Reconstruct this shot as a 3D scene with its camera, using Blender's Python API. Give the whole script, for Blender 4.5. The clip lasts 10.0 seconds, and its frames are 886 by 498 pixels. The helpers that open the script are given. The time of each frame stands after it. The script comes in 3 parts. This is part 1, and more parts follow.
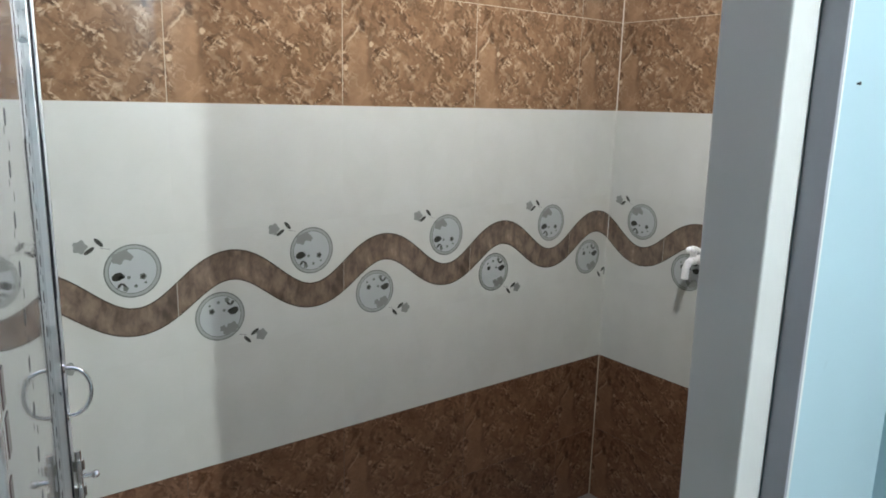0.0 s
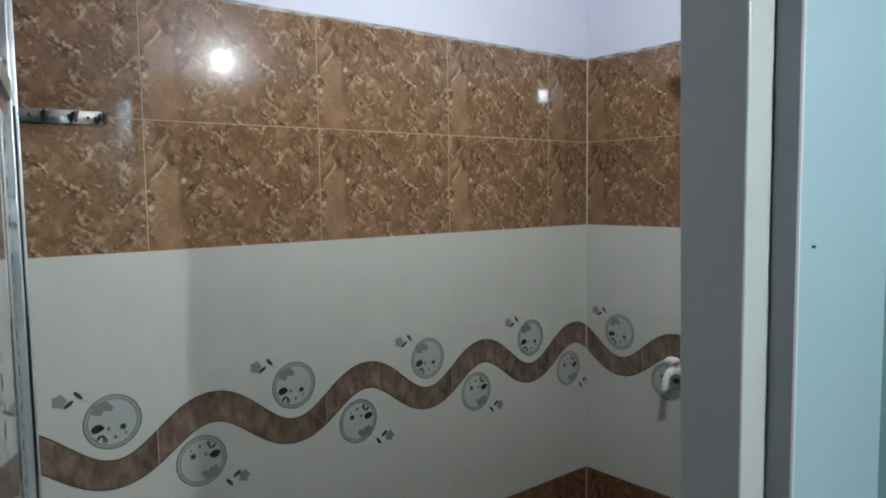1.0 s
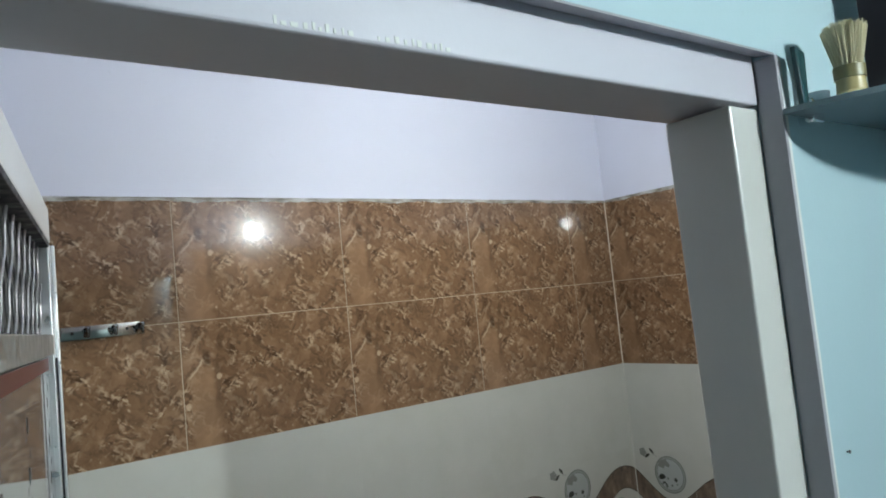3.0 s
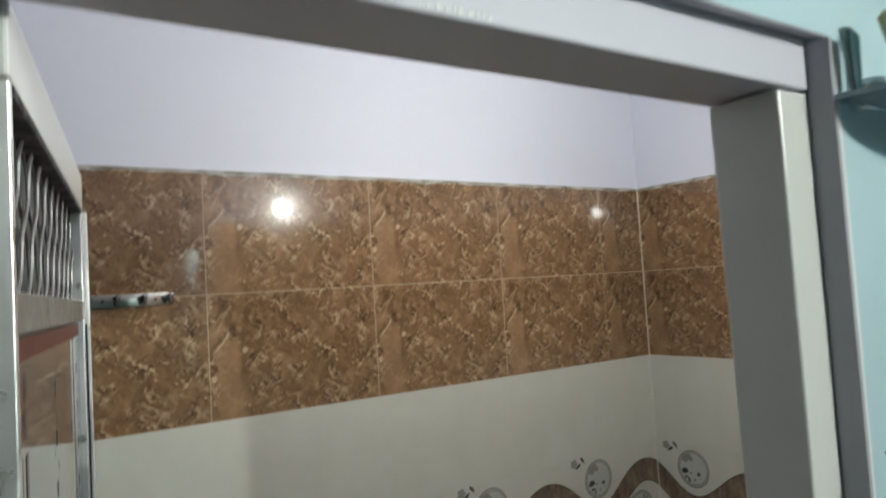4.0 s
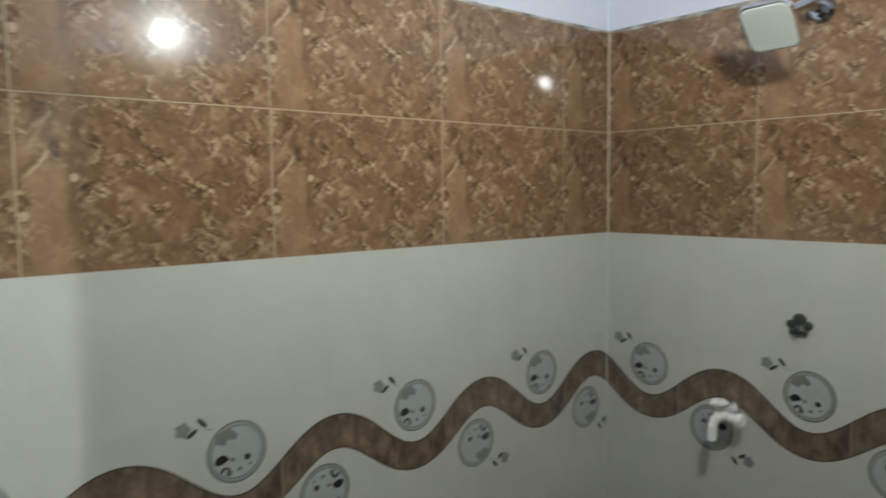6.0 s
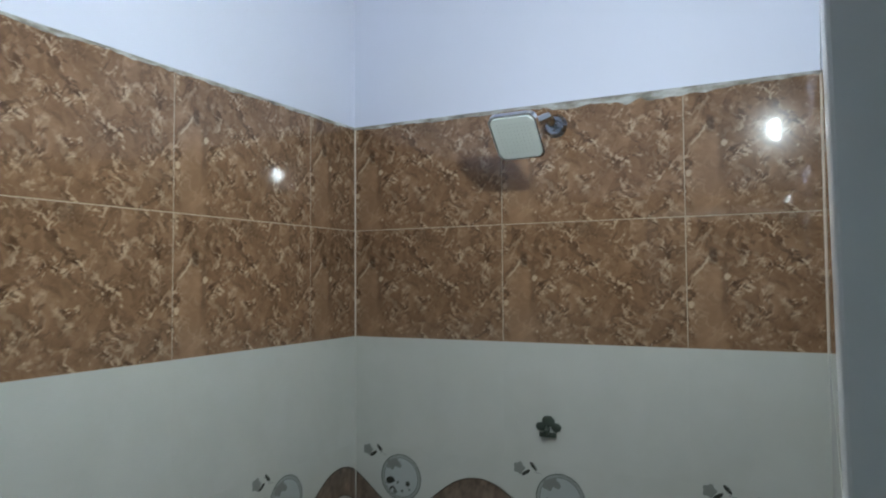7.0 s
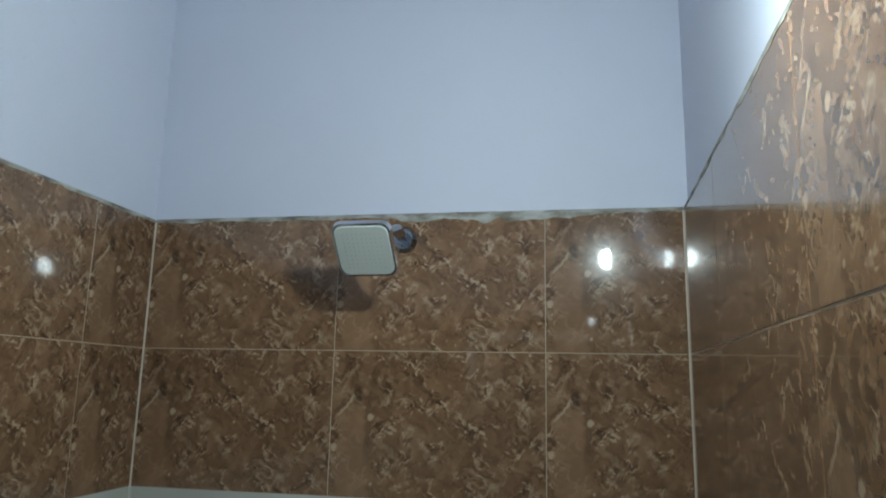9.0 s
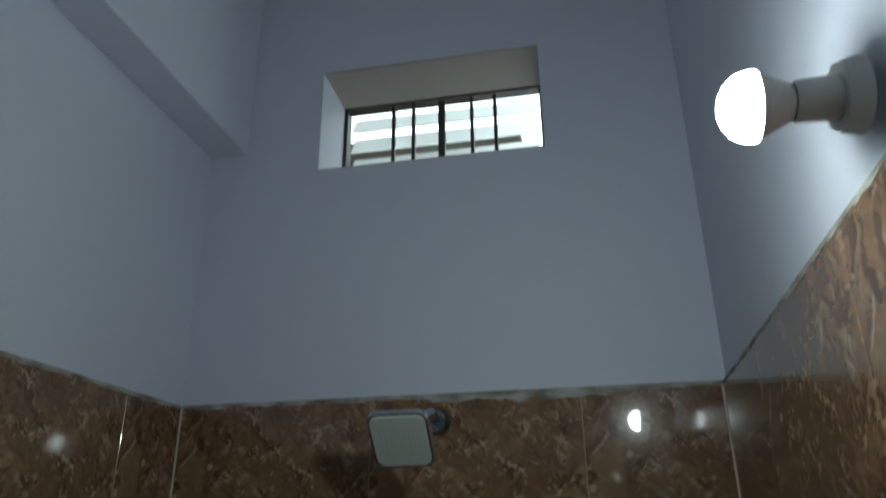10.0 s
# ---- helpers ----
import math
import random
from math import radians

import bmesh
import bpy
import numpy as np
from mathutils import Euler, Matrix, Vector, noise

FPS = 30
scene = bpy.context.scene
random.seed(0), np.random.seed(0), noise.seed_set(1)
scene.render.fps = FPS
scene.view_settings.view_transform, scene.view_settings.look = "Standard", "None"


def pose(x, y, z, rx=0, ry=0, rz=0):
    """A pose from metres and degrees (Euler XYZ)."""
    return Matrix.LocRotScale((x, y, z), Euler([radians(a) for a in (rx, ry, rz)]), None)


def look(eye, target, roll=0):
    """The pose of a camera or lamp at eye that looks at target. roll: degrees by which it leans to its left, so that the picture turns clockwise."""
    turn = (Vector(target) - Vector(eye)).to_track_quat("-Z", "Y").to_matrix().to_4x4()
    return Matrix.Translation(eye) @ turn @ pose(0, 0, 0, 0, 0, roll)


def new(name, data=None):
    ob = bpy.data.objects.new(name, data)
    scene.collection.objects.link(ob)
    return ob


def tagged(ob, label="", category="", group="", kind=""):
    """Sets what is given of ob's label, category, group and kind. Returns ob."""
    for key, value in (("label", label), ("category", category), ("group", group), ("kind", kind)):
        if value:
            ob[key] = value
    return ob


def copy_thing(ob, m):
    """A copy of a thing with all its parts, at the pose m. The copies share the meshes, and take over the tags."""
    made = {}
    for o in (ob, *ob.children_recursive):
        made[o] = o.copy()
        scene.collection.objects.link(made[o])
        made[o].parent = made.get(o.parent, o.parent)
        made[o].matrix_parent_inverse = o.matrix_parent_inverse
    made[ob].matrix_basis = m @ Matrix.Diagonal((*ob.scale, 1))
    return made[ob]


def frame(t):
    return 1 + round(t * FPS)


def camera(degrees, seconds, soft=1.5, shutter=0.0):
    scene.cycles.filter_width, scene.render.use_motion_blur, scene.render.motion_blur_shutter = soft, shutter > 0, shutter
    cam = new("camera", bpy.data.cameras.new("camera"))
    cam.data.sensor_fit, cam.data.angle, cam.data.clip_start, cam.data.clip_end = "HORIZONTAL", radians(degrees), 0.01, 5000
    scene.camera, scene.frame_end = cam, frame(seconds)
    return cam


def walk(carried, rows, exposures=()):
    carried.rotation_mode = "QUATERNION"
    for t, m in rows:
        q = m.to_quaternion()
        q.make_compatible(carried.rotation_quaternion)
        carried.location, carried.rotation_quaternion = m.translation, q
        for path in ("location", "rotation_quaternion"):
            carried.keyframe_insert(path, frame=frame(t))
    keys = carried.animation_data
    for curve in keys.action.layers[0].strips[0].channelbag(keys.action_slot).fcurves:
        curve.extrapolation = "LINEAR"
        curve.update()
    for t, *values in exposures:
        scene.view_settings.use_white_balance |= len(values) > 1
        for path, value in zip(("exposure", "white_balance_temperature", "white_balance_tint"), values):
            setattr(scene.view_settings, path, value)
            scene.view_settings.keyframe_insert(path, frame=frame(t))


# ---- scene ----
cam = camera(64.2, 10.0, soft=1.8, shutter=0.3)
PATH = [
    (0, (-2.036, -1.678, 1.517), (-0.852, -0.119, 1.109), 1.4),
    (0.3, (-2.039, -1.676, 1.537), (-0.847, -0.115, 1.159), 0.9),
    (0.5, (-2.047, -1.67, 1.553), (-0.83, -0.11, 1.262), 0.0),
    (1, (-2.051, -1.682, 1.627), (-0.794, -0.135, 1.466), -0.8),
    (1.5, (-2.061, -1.698, 1.673), (-0.778, -0.165, 1.607), -1.1),
    (2, (-2.059, -1.707, 1.693), (-0.807, -0.148, 1.731), -2.5),
    (2.5, (-2.046, -1.712, 1.723), (-0.826, -0.133, 1.855), -2.7),
    (2.7, (-2.038, -1.715, 1.753), (-0.828, -0.128, 1.891), -4.4),
    (3.8, (-2.044, -1.734, 1.81), (-0.868, -0.124, 1.967), -6.5),
    (4, (-2.035, -1.704, 1.78), (-0.907, -0.056, 1.893), -3.5),
    (4.5, (-1.946, -1.621, 1.719), (-0.891, 0.078, 1.689), -2.0),
    (5, (-1.838, -1.536, 1.693), (-0.854, 0.202, 1.573), 1.4),
    (5.5, (-1.782, -1.458, 1.675), (-0.806, 0.273, 1.445), 0.7),
    (6, (-1.768, -1.311, 1.633), (-0.48, 0.21, 1.468), -0.7),
    (6.2, (-1.764, -1.258, 1.625), (-0.293, 0.093, 1.517), -0.6),
    (7.3, (-1.64, -1.117, 1.681), (0.17, -0.289, 1.839), 0.0),
    (7.5, (-1.609, -1.099, 1.693), (0.215, -0.315, 1.902), 0.3),
    (8, (-1.519, -1.061, 1.709), (0.306, -0.299, 2.006), 1.8),
    (8.2, (-1.483, -1.051, 1.71), (0.363, -0.346, 2.017), 1.7),
    (8.5, (-1.456, -1.025, 1.716), (0.418, -0.396, 2.019), 3.0),
    (9, (-1.465, -0.964, 1.73), (0.464, -0.599, 2.11), 1.2),
    (9.5, (-1.461, -0.916, 1.759), (0.45, -0.582, 2.246), 0.3),
    (9.7, (-1.464, -0.902, 1.776), (0.416, -0.547, 2.359), -0.7),
    (10, (-1.495, -0.912, 1.813), (0.322, -0.554, 2.569), -0.6),
]
EXPOSURES = [
    (0.0, 0.92, 6600, 10), (0.3, 0.98, 6600, 9), (0.5, 0.78, 6600, 9), (1.0, 0.04, 6450, 6), (1.5, -0.08, 6250, 7), (2.0, -0.02, 6400, 5), (2.5, 0.0, 6450, 4),
    (3.8, -0.03, 7150, 5), (4.0, -0.03, 7350, 6), (4.5, 0.02, 8100, 8), (5.0, 0.10, 8500, 7), (5.5, 0.22, 7900, 3), (6.2, 0.18, 6550, 1), (7.3, -0.12, 6050, 0),
    (8.0, -0.22, 5980, -2), (8.5, -0.26, 6050, -3), (9.0, -0.53, 6000, -6), (9.5, -0.84, 6030, -8), (9.7, -1.28, 6100, -8), (10.0, -2.08, 6250, -7),
]
walk(cam, [(t, look(eye, target, roll)) for t, eye, target, roll in PATH], EXPOSURES)

# ---------------------------------------------------------------- light
ROOM = bpy.data.worlds.new("daylight")
scene.world = ROOM
ROOM.use_nodes = True
_wn = ROOM.node_tree.nodes
_sky = _wn.new("ShaderNodeTexSky")
_sky.sky_type = "NISHITA"
_sky.sun_disc = False
_sky.sun_elevation, _sky.sun_rotation = radians(48), radians(200)
_wn["Background"].inputs["Strength"].default_value = 0.12
ROOM.node_tree.links.new(_sky.outputs["Color"], _wn["Background"].inputs["Color"])
BATH_BULB, HALL_BULB, SKY_GLOW = 1020.0, 2950.0, 14.0


# ---------------------------------------------------------------- materials
class Nodes:
    """Small helper to wire a principled material."""

    def __init__(self, name, rough=0.5, metal=0.0, color=(0.8, 0.8, 0.8), **extra):
        self.m = bpy.data.materials.new(name)
        self.m.use_nodes = True
        self.t = self.m.node_tree
        self.b = self.t.nodes["Principled BSDF"]
        self.set(self.b, **{"Roughness": rough, "Metallic": metal, "Base Color": (*color, 1)})
        for k, v in extra.items():
            self.b.inputs[k.replace("_", " ")].default_value = v

    def set(self, node, **vals):
        for k, v in vals.items():
            if isinstance(v, bpy.types.NodeSocket):
                self.t.links.new(v, node.inputs[k])
            else:
                node.inputs[k].default_value = v

    def coord(self, kind="Object", loc=(0, 0, 0), rot=(0, 0, 0), scale=(1, 1, 1), src=None):
        if src is None:
            src = self.t.nodes.new("ShaderNodeTexCoord").outputs[kind]
        n = self.t.nodes.new("ShaderNodeMapping")
        self.set(n, Vector=src, Location=loc, Rotation=tuple(radians(a) for a in rot), Scale=scale)
        return n.outputs["Vector"]

    def noise(self, vec, scale, detail=4, rough=0.55, distort=0.0, color=False):
        n = self.t.nodes.new("ShaderNodeTexNoise")
        self.set(n, Vector=vec, Scale=scale, Detail=detail, Roughness=rough, Distortion=distort)
        return n.outputs["Color" if color else "Fac"]

    def voronoi(self, vec, scale, rand=1.0, feature="F1"):
        n = self.t.nodes.new("ShaderNodeTexVoronoi")
        n.feature = feature
        self.set(n, Vector=vec, Scale=scale, Randomness=rand)
        return n.outputs["Distance"]

    def cell(self, vec, scale):
        """One random number for each cell."""
        n = self.t.nodes.new("ShaderNodeTexVoronoi")
        self.set(n, Vector=vec, Scale=scale)
        return self.xyz(n.outputs["Color"])["X"]

    def ramp(self, fac, stops):
        n = self.t.nodes.new("ShaderNodeValToRGB")
        e = n.color_ramp.elements
        while len(e) < len(stops):
            e.new(0.5)
        for k, (p, c) in enumerate(stops):
            e[k].position = p
            e[k].color = (*c, 1) if isinstance(c, tuple) else (c, c, c, 1)
        self.set(n, Fac=fac)
        return n.outputs["Color"]

    def mix(self, fac, a, b, how="MIX"):
        n = self.t.nodes.new("ShaderNodeMix")
        n.data_type, n.blend_type = "RGBA", how
        for k, v in ((0, fac), (6, a), (7, b)):
            if isinstance(v, bpy.types.NodeSocket):
                self.t.links.new(v, n.inputs[k])
            elif k == 0:
                n.inputs[0].default_value = v
            else:
                n.inputs[k].default_value = (*v, 1)
        return n.outputs[2]

    def math(self, op, a, b=0.0, c=0.0):
        n = self.t.nodes.new("ShaderNodeMath")
        n.operation = op
        for k, v in enumerate((a, b, c)):
            if isinstance(v, bpy.types.NodeSocket):
                self.t.links.new(v, n.inputs[k])
            else:
                n.inputs[k].default_value = v
        return n.outputs[0]

    def vadd(self, a, b, k):
        n = self.t.nodes.new("ShaderNodeVectorMath")
        n.operation = "MULTIPLY_ADD"
        self.t.links.new(b, n.inputs[0])
        n.inputs[1].default_value = (k, k, k)
        self.t.links.new(a, n.inputs[2])
        return n.outputs[0]

    def xyz(self, vec):
        n = self.t.nodes.new("ShaderNodeSeparateXYZ")
        self.t.links.new(vec, n.inputs[0])
        return n.outputs

    def bump(self, height, strength, dist=0.002):
        n = self.t.nodes.new("ShaderNodeBump")
        self.set(n, Height=height, Strength=strength, Distance=dist)
        self.t.links.new(n.outputs[0], self.b.inputs["Normal"])

    def random(self):
        return self.t.nodes.new("ShaderNodeObjectInfo").outputs["Random"]


def chisel(n, src, turn, stretch, scale, shift, lo, hi, step):
    """Printed chips: +1 on the lit side of each blot's edge, -1 on its far side, 0 elsewhere."""
    lie = n.coord(scale=stretch, src=n.coord(rot=(0, turn, 0), src=src))
    here = n.ramp(n.noise(n.coord(loc=shift, src=lie), scale, 3, 0.6), [(lo, 0.0), (hi, 1.0)])
    there = n.ramp(n.noise(n.coord(loc=(shift[0] + step, 0, shift[2] - step * 0.8), src=lie), scale, 3, 0.6), [(lo, 0.0), (hi, 1.0)])
    return n.math("SUBTRACT", here, there)


def marble(name, dark, mid, light, pale, gloss):
    """Printed brown marble, the same print on every tile, in the tile's own coordinates."""
    n = Nodes(name, rough=0.17, Coat_Weight=gloss, Coat_Roughness=0.03, Specular_IOR_Level=0.09)
    c = n.coord()
    w = n.vadd(n.vadd(c, n.noise(c, 11, 3, color=True), 0.055), n.noise(c, 48, 2, color=True), 0.012)
    soft = n.math("SUBTRACT", n.noise(n.coord(rot=(0, 30, 0), scale=(1, 1, 1.7), src=w), 15, 6, 0.62), 0.5)
    facet = n.math("SUBTRACT", n.cell(n.coord(rot=(0, 28, 0), scale=(1, 1, 0.55), src=w), 42), 0.5)
    tone_in = n.math("ADD", n.math("MULTIPLY", facet, 0.14), n.math("ADD", n.math("MULTIPLY", soft, 0.70), 0.5))
    base = n.ramp(tone_in, [(0.18, dark), (0.42, mid), (0.62, light), (0.98, pale)])
    # dark slanting drifts
    drift = n.ramp(n.noise(n.coord(scale=(1, 1, 0.35), src=n.coord(rot=(0, 48, 0), src=w)), 30, 4, 0.6), [(0.54, 0.0), (0.66, 1.0)])
    base = n.mix(n.math("MULTIPLY", drift, 0.36), base, dark)
    # chips of three sizes, pale on one side and dark on the other
    where = n.ramp(n.noise(n.coord(loc=(1.7, 0, 0.4), src=c), 16, 2), [(0.40, 0.15), (0.60, 1.0)])
    for turn, stretch, scale, shift, lo, hi, step, up, down in (
            (52, (1, 1, 0.50), 21, (0.31, 0, 0.12), 0.505, 0.550, 0.0066, 0.30, 0.60),
            (-38, (1, 1, 0.50), 30, (0.77, 0, 0.45), 0.530, 0.570, 0.0050, 0.46, 0.60),
            (64, (1, 1, 0.50), 48, (0.15, 0, 0.83), 0.570, 0.602, 0.0040, 0.66, 0.58)):
        e = n.math("MULTIPLY", chisel(n, w, turn, stretch, scale, shift, lo, hi, step), where)
        base = n.mix(n.math("MULTIPLY", n.math("MAXIMUM", n.math("MULTIPLY", e, -1.0), 0.0), down), base, dark)
        base = n.mix(n.math("MULTIPLY", n.math("MAXIMUM", e, 0.0), up), base, pale)
    # small bright specks
    speck = n.math("MULTIPLY", n.ramp(n.voronoi(w, 46), [(0.10, 1.0), (0.22, 0.0)]), n.ramp(n.cell(w, 46), [(0.84, 0.0), (0.86, 1.0)]))
    base = n.mix(n.math("MULTIPLY", speck, 0.65), base, pale)
    # the smooth peaked patch at the left end of the print
    o = n.xyz(n.vadd(n.vadd(c, n.noise(c, 26, 3, color=True), 0.020), n.noise(c, 90, 2, color=True), 0.006))
    side = n.math("ABSOLUTE", n.math("SUBTRACT", o["X"], 0.064))
    peak = n.math("ADD", o["Z"], n.math("MULTIPLY", side, 1.1))
    inside = n.math("MULTIPLY", n.ramp(side, [(0.029, 1.0), (0.036, 0.0)]), n.ramp(peak, [(0.212, 1.0), (0.220, 0.0)]))
    base = n.mix(n.math("MULTIPLY", inside, 0.75), base, n.mix(n.ramp(soft, [(-0.1, 0.0), (0.2, 1.0)]), light, tuple(v * 1.22 for v in light)))
    edge = n.ramp(n.math("ABSOLUTE", n.math("SUBTRACT", peak, 0.218)), [(0.0010, 1.0), (0.0060, 0.0)])
    cap = n.math("MULTIPLY", edge, n.ramp(o["X"], [(0.022, 0.0), (0.030, 1.0), (0.066, 1.0), (0.080, 0.0)]))
    base = n.mix(n.math("MULTIPLY", cap, 0.8), base, pale)
    shade = n.math("MULTIPLY", n.ramp(n.math("ABSOLUTE", n.math("SUBTRACT", o["X"], 0.095)), [(0.004, 1.0), (0.013, 0.0)]),
                   n.ramp(o["Z"], [(0.07, 0.0), (0.12, 1.0), (0.19, 1.0), (0.23, 0.0)]))
    base = n.mix(n.math("MULTIPLY", shade, 0.45), base, dark)
    knot = n.math("MULTIPLY", n.ramp(n.math("ABSOLUTE", n.math("SUBTRACT", o["X"], 0.073)), [(0.004, 1.0), (0.012, 0.0)]),
                  n.ramp(n.math("ABSOLUTE", n.math("SUBTRACT", o["Z"], 0.222)), [(0.010, 1.0), (0.024, 0.0)]))
    base = n.mix(n.math("MULTIPLY", knot, 0.8), base, dark)
    # a small pale oval outline near the right end, and a speck at the patch's shoulder
    oval = n.math("ADD", n.math("POWER", n.math("MULTIPLY", n.math("SUBTRACT", o["X"], 0.418), 85.0), 2.0), n.math("POWER", n.math("MULTIPLY", n.math("SUBTRACT", o["Z"], 0.180), 38.0), 2.0))
    outline = n.ramp(n.math("ABSOLUTE", n.math("SUBTRACT", oval, 0.8)), [(0.10, 1.0), (0.42, 0.0)])
    base = n.mix(n.math("MULTIPLY", outline, 0.22), base, pale)
    spot = n.math("ADD", n.math("POWER", n.math("SUBTRACT", o["X"], 0.100), 2.0), n.math("POWER", n.math("SUBTRACT", o["Z"], 0.178), 2.0))
    base = n.mix(n.math("MULTIPLY", n.ramp(n.math("MULTIPLY", spot, 10000.0), [(0.25, 1.0), (0.75, 0.0)]), 0.8), base, pale)
    # light differences between tiles
    tone = n.mix(n.random(), (0.9, 0.9, 0.9), (1.06, 1.05, 1.04))
    n.set(n.b, **{"Base Color": n.mix(1.0, base, tone, "MULTIPLY")})
    n.bump(n.noise(c, 26, 2), 0.04, 0.001)
    return n.m


def plain_paint(name, color, vary=0.06, rough=0.55, relief=0.12, coat=0.0):
    n = Nodes(name, rough=rough, Coat_Weight=coat, Coat_Roughness=0.15)
    c = n.coord()
    big = n.noise(c, 1.6, 4)
    dark = tuple(v * (1 - vary * 1.6) for v in color)
    col = n.mix(n.ramp(big, [(0.3, 0.0), (0.7, 1.0)]), dark, color)
    spots = n.ramp(n.noise(c, 38, 3), [(0.70, 0.0), (0.78, 1.0)])
    col = n.mix(n.math("MULTIPLY", spots, 0.18), col, tuple(v * 0.7 for v in color))
    n.set(n.b, **{"Base Color": col})
    n.bump(n.math("ADD", n.noise(c, 9, 3), n.math("MULTIPLY", n.noise(c, 120, 3), 0.25)), relief, 0.004)
    return n.m


def metal(name, color, rough=0.12):
    n = Nodes(name, rough=rough, metal=1.0, color=color)
    c = n.coord()
    n.set(n.b, Roughness=n.ramp(n.noise(c, 40, 3), [(0.3, rough * 0.7), (0.7, rough * 1.6)]))
    return n.m


def glow(name, color, strength):
    n = Nodes(name, rough=0.4, color=color)
    n.set(n.b, **{"Emission Color": (*color, 1), "Emission Strength": strength})
    return n.m


M_BROWN = marble("brown_marble_tile", (0.050, 0.027, 0.014), (0.176, 0.100, 0.053), (0.255, 0.153, 0.087), (0.54, 0.40, 0.27), 0.85)
M_DARK = marble("dark_brown_marble_tile", (0.045, 0.021, 0.011), (0.125, 0.062, 0.034), (0.175, 0.092, 0.053), (0.30, 0.18, 0.115), 0.7)


def white_tile():
    n = Nodes("ivory_ceramic_tile", rough=0.4, Coat_Weight=0.5, Coat_Roughness=0.06)
    c = n.coord()
    cloud = n.noise(n.vadd(c, n.noise(c, 6, 2, color=True), 0.08), 9, 5, 0.55)
    col = n.mix(n.ramp(cloud, [(0.35, 0.0), (0.65, 1.0)]), (0.485, 0.487, 0.440), (0.515, 0.516, 0.470))
    n.set(n.b, **{"Base Color": col})
    n.bump(n.noise(c, 20, 2), 0.04, 0.001)
    return n.m


M_WHITE = white_tile()
M_GROUT = plain_paint("cream_grout", (0.47, 0.37, 0.26), 0.15, 0.9, 0.3)
M_GROUT_DARK = plain_paint("brown_grout", (0.16, 0.10, 0.07), 0.15, 0.9, 0.3)
M_GROUT_WHITE = plain_paint("ivory_grout", (0.50, 0.50, 0.455), 0.03, 0.9, 0.05)
M_LILAC = plain_paint("pale_lilac_wall_paint", (0.66, 0.68, 0.78), 0.035, 0.62, 0.08)
M_BLUE = plain_paint("sky_blue_wall_paint", (0.495, 0.66, 0.72), 0.05, 0.5, 0.12)
M_HALL_CEIL = plain_paint("unseen_ceiling_grey", (0.26, 0.26, 0.255), 0.1, 0.8, 0.3)
M_FRAME_GREY = plain_paint("scuffed_dark_grey", (0.20, 0.21, 0.205), 0.15, 0.4, 0.12, 0.2)
M_CEIL = plain_paint("white_ceiling_paint", (0.72, 0.73, 0.76), 0.05, 0.7, 0.1)
M_FRAME = plain_paint("white_enamel_paint", (0.74, 0.74, 0.71), 0.08, 0.35, 0.12, 0.3)
M_HEAD = plain_paint("pale_lilac_enamel", (0.68, 0.66, 0.74), 0.06, 0.4, 0.12, 0.2)
M_BEAD_CREAM = plain_paint("cream_corner_grout", (0.66, 0.56, 0.44), 0.12, 0.85, 0.3)
M_REVEAL = plain_paint("beige_lining", (0.40, 0.36, 0.335), 0.12, 0.85, 0.3)
M_BEAD = plain_paint("white_filler", (0.82, 0.83, 0.82), 0.1, 0.8, 0.3)
M_PLASTER = plain_paint("grey_plaster_return", (0.42, 0.42, 0.46), 0.1, 0.7, 0.25)


def smear():
    """White cement wiped thin over the tiles' top edge, dirty in places."""
    n = Nodes("smeared_white_cement", rough=0.85)
    c = n.coord()
    long = n.noise(n.coord(scale=(1, 1, 2.5), src=c), 13, 5, 0.6)
    col = n.ramp(long, [(0.34, (0.10, 0.09, 0.07)), (0.46, (0.26, 0.24, 0.20)), (0.56, (0.42, 0.41, 0.38)), (0.70, (0.58, 0.58, 0.56))])
    n.set(n.b, **{"Base Color": col})
    n.bump(n.noise(c, 90, 3), 0.5, 0.002)
    return n.m


M_CEMENT = smear()
M_FLOOR = plain_paint("grey_floor_tile", (0.24, 0.21, 0.19), 0.12, 0.35, 0.1)
M_CHROME = metal("polished_chrome", (0.86, 0.87, 0.88), 0.07)
M_STEEL = metal("brushed_stainless_steel", (0.36, 0.35, 0.31), 0.26)
M_POLISHED = metal("polished_stainless_steel", (0.40, 0.38, 0.34), 0.10)
# chrome darkened in its colour to stand in for mirrored dark tiles
M_CHROME_DARK = metal("chrome_darkened_for_reflections", (0.36, 0.38, 0.40), 0.06)
M_ALU = metal("aluminium_profile", (0.86, 0.86, 0.86), 0.34)
M_STRAND = metal("galvanised_expanded_metal", (0.42, 0.415, 0.41), 0.5)
M_STRAND_SHADE = metal("shaded_galvanised_metal", (0.22, 0.22, 0.225), 0.5)
M_PRINT = plain_paint("brown_panel_print", (0.075, 0.045, 0.045), 0.25, 0.25, 0.05)
M_ALU_GREY = metal("dull_aluminium_rail", (0.40, 0.41, 0.39), 0.42)
M_BACKING = plain_paint("dark_grey_mesh_backing", (0.085, 0.082, 0.078), 0.3, 0.7, 0.3)
M_RED = plain_paint("dark_red_strip", (0.105, 0.030, 0.034), 0.25, 0.3, 0.1)
M_ALU_DARK = metal("gasket_and_groove_shade", (0.05, 0.05, 0.055), 0.5)
M_IRON = plain_paint("dark_brown_iron_paint", (0.05, 0.04, 0.035), 0.2, 0.5, 0.2)
M_PTMT = plain_paint("white_plastic", (0.80, 0.79, 0.76), 0.03, 0.3, 0.02)
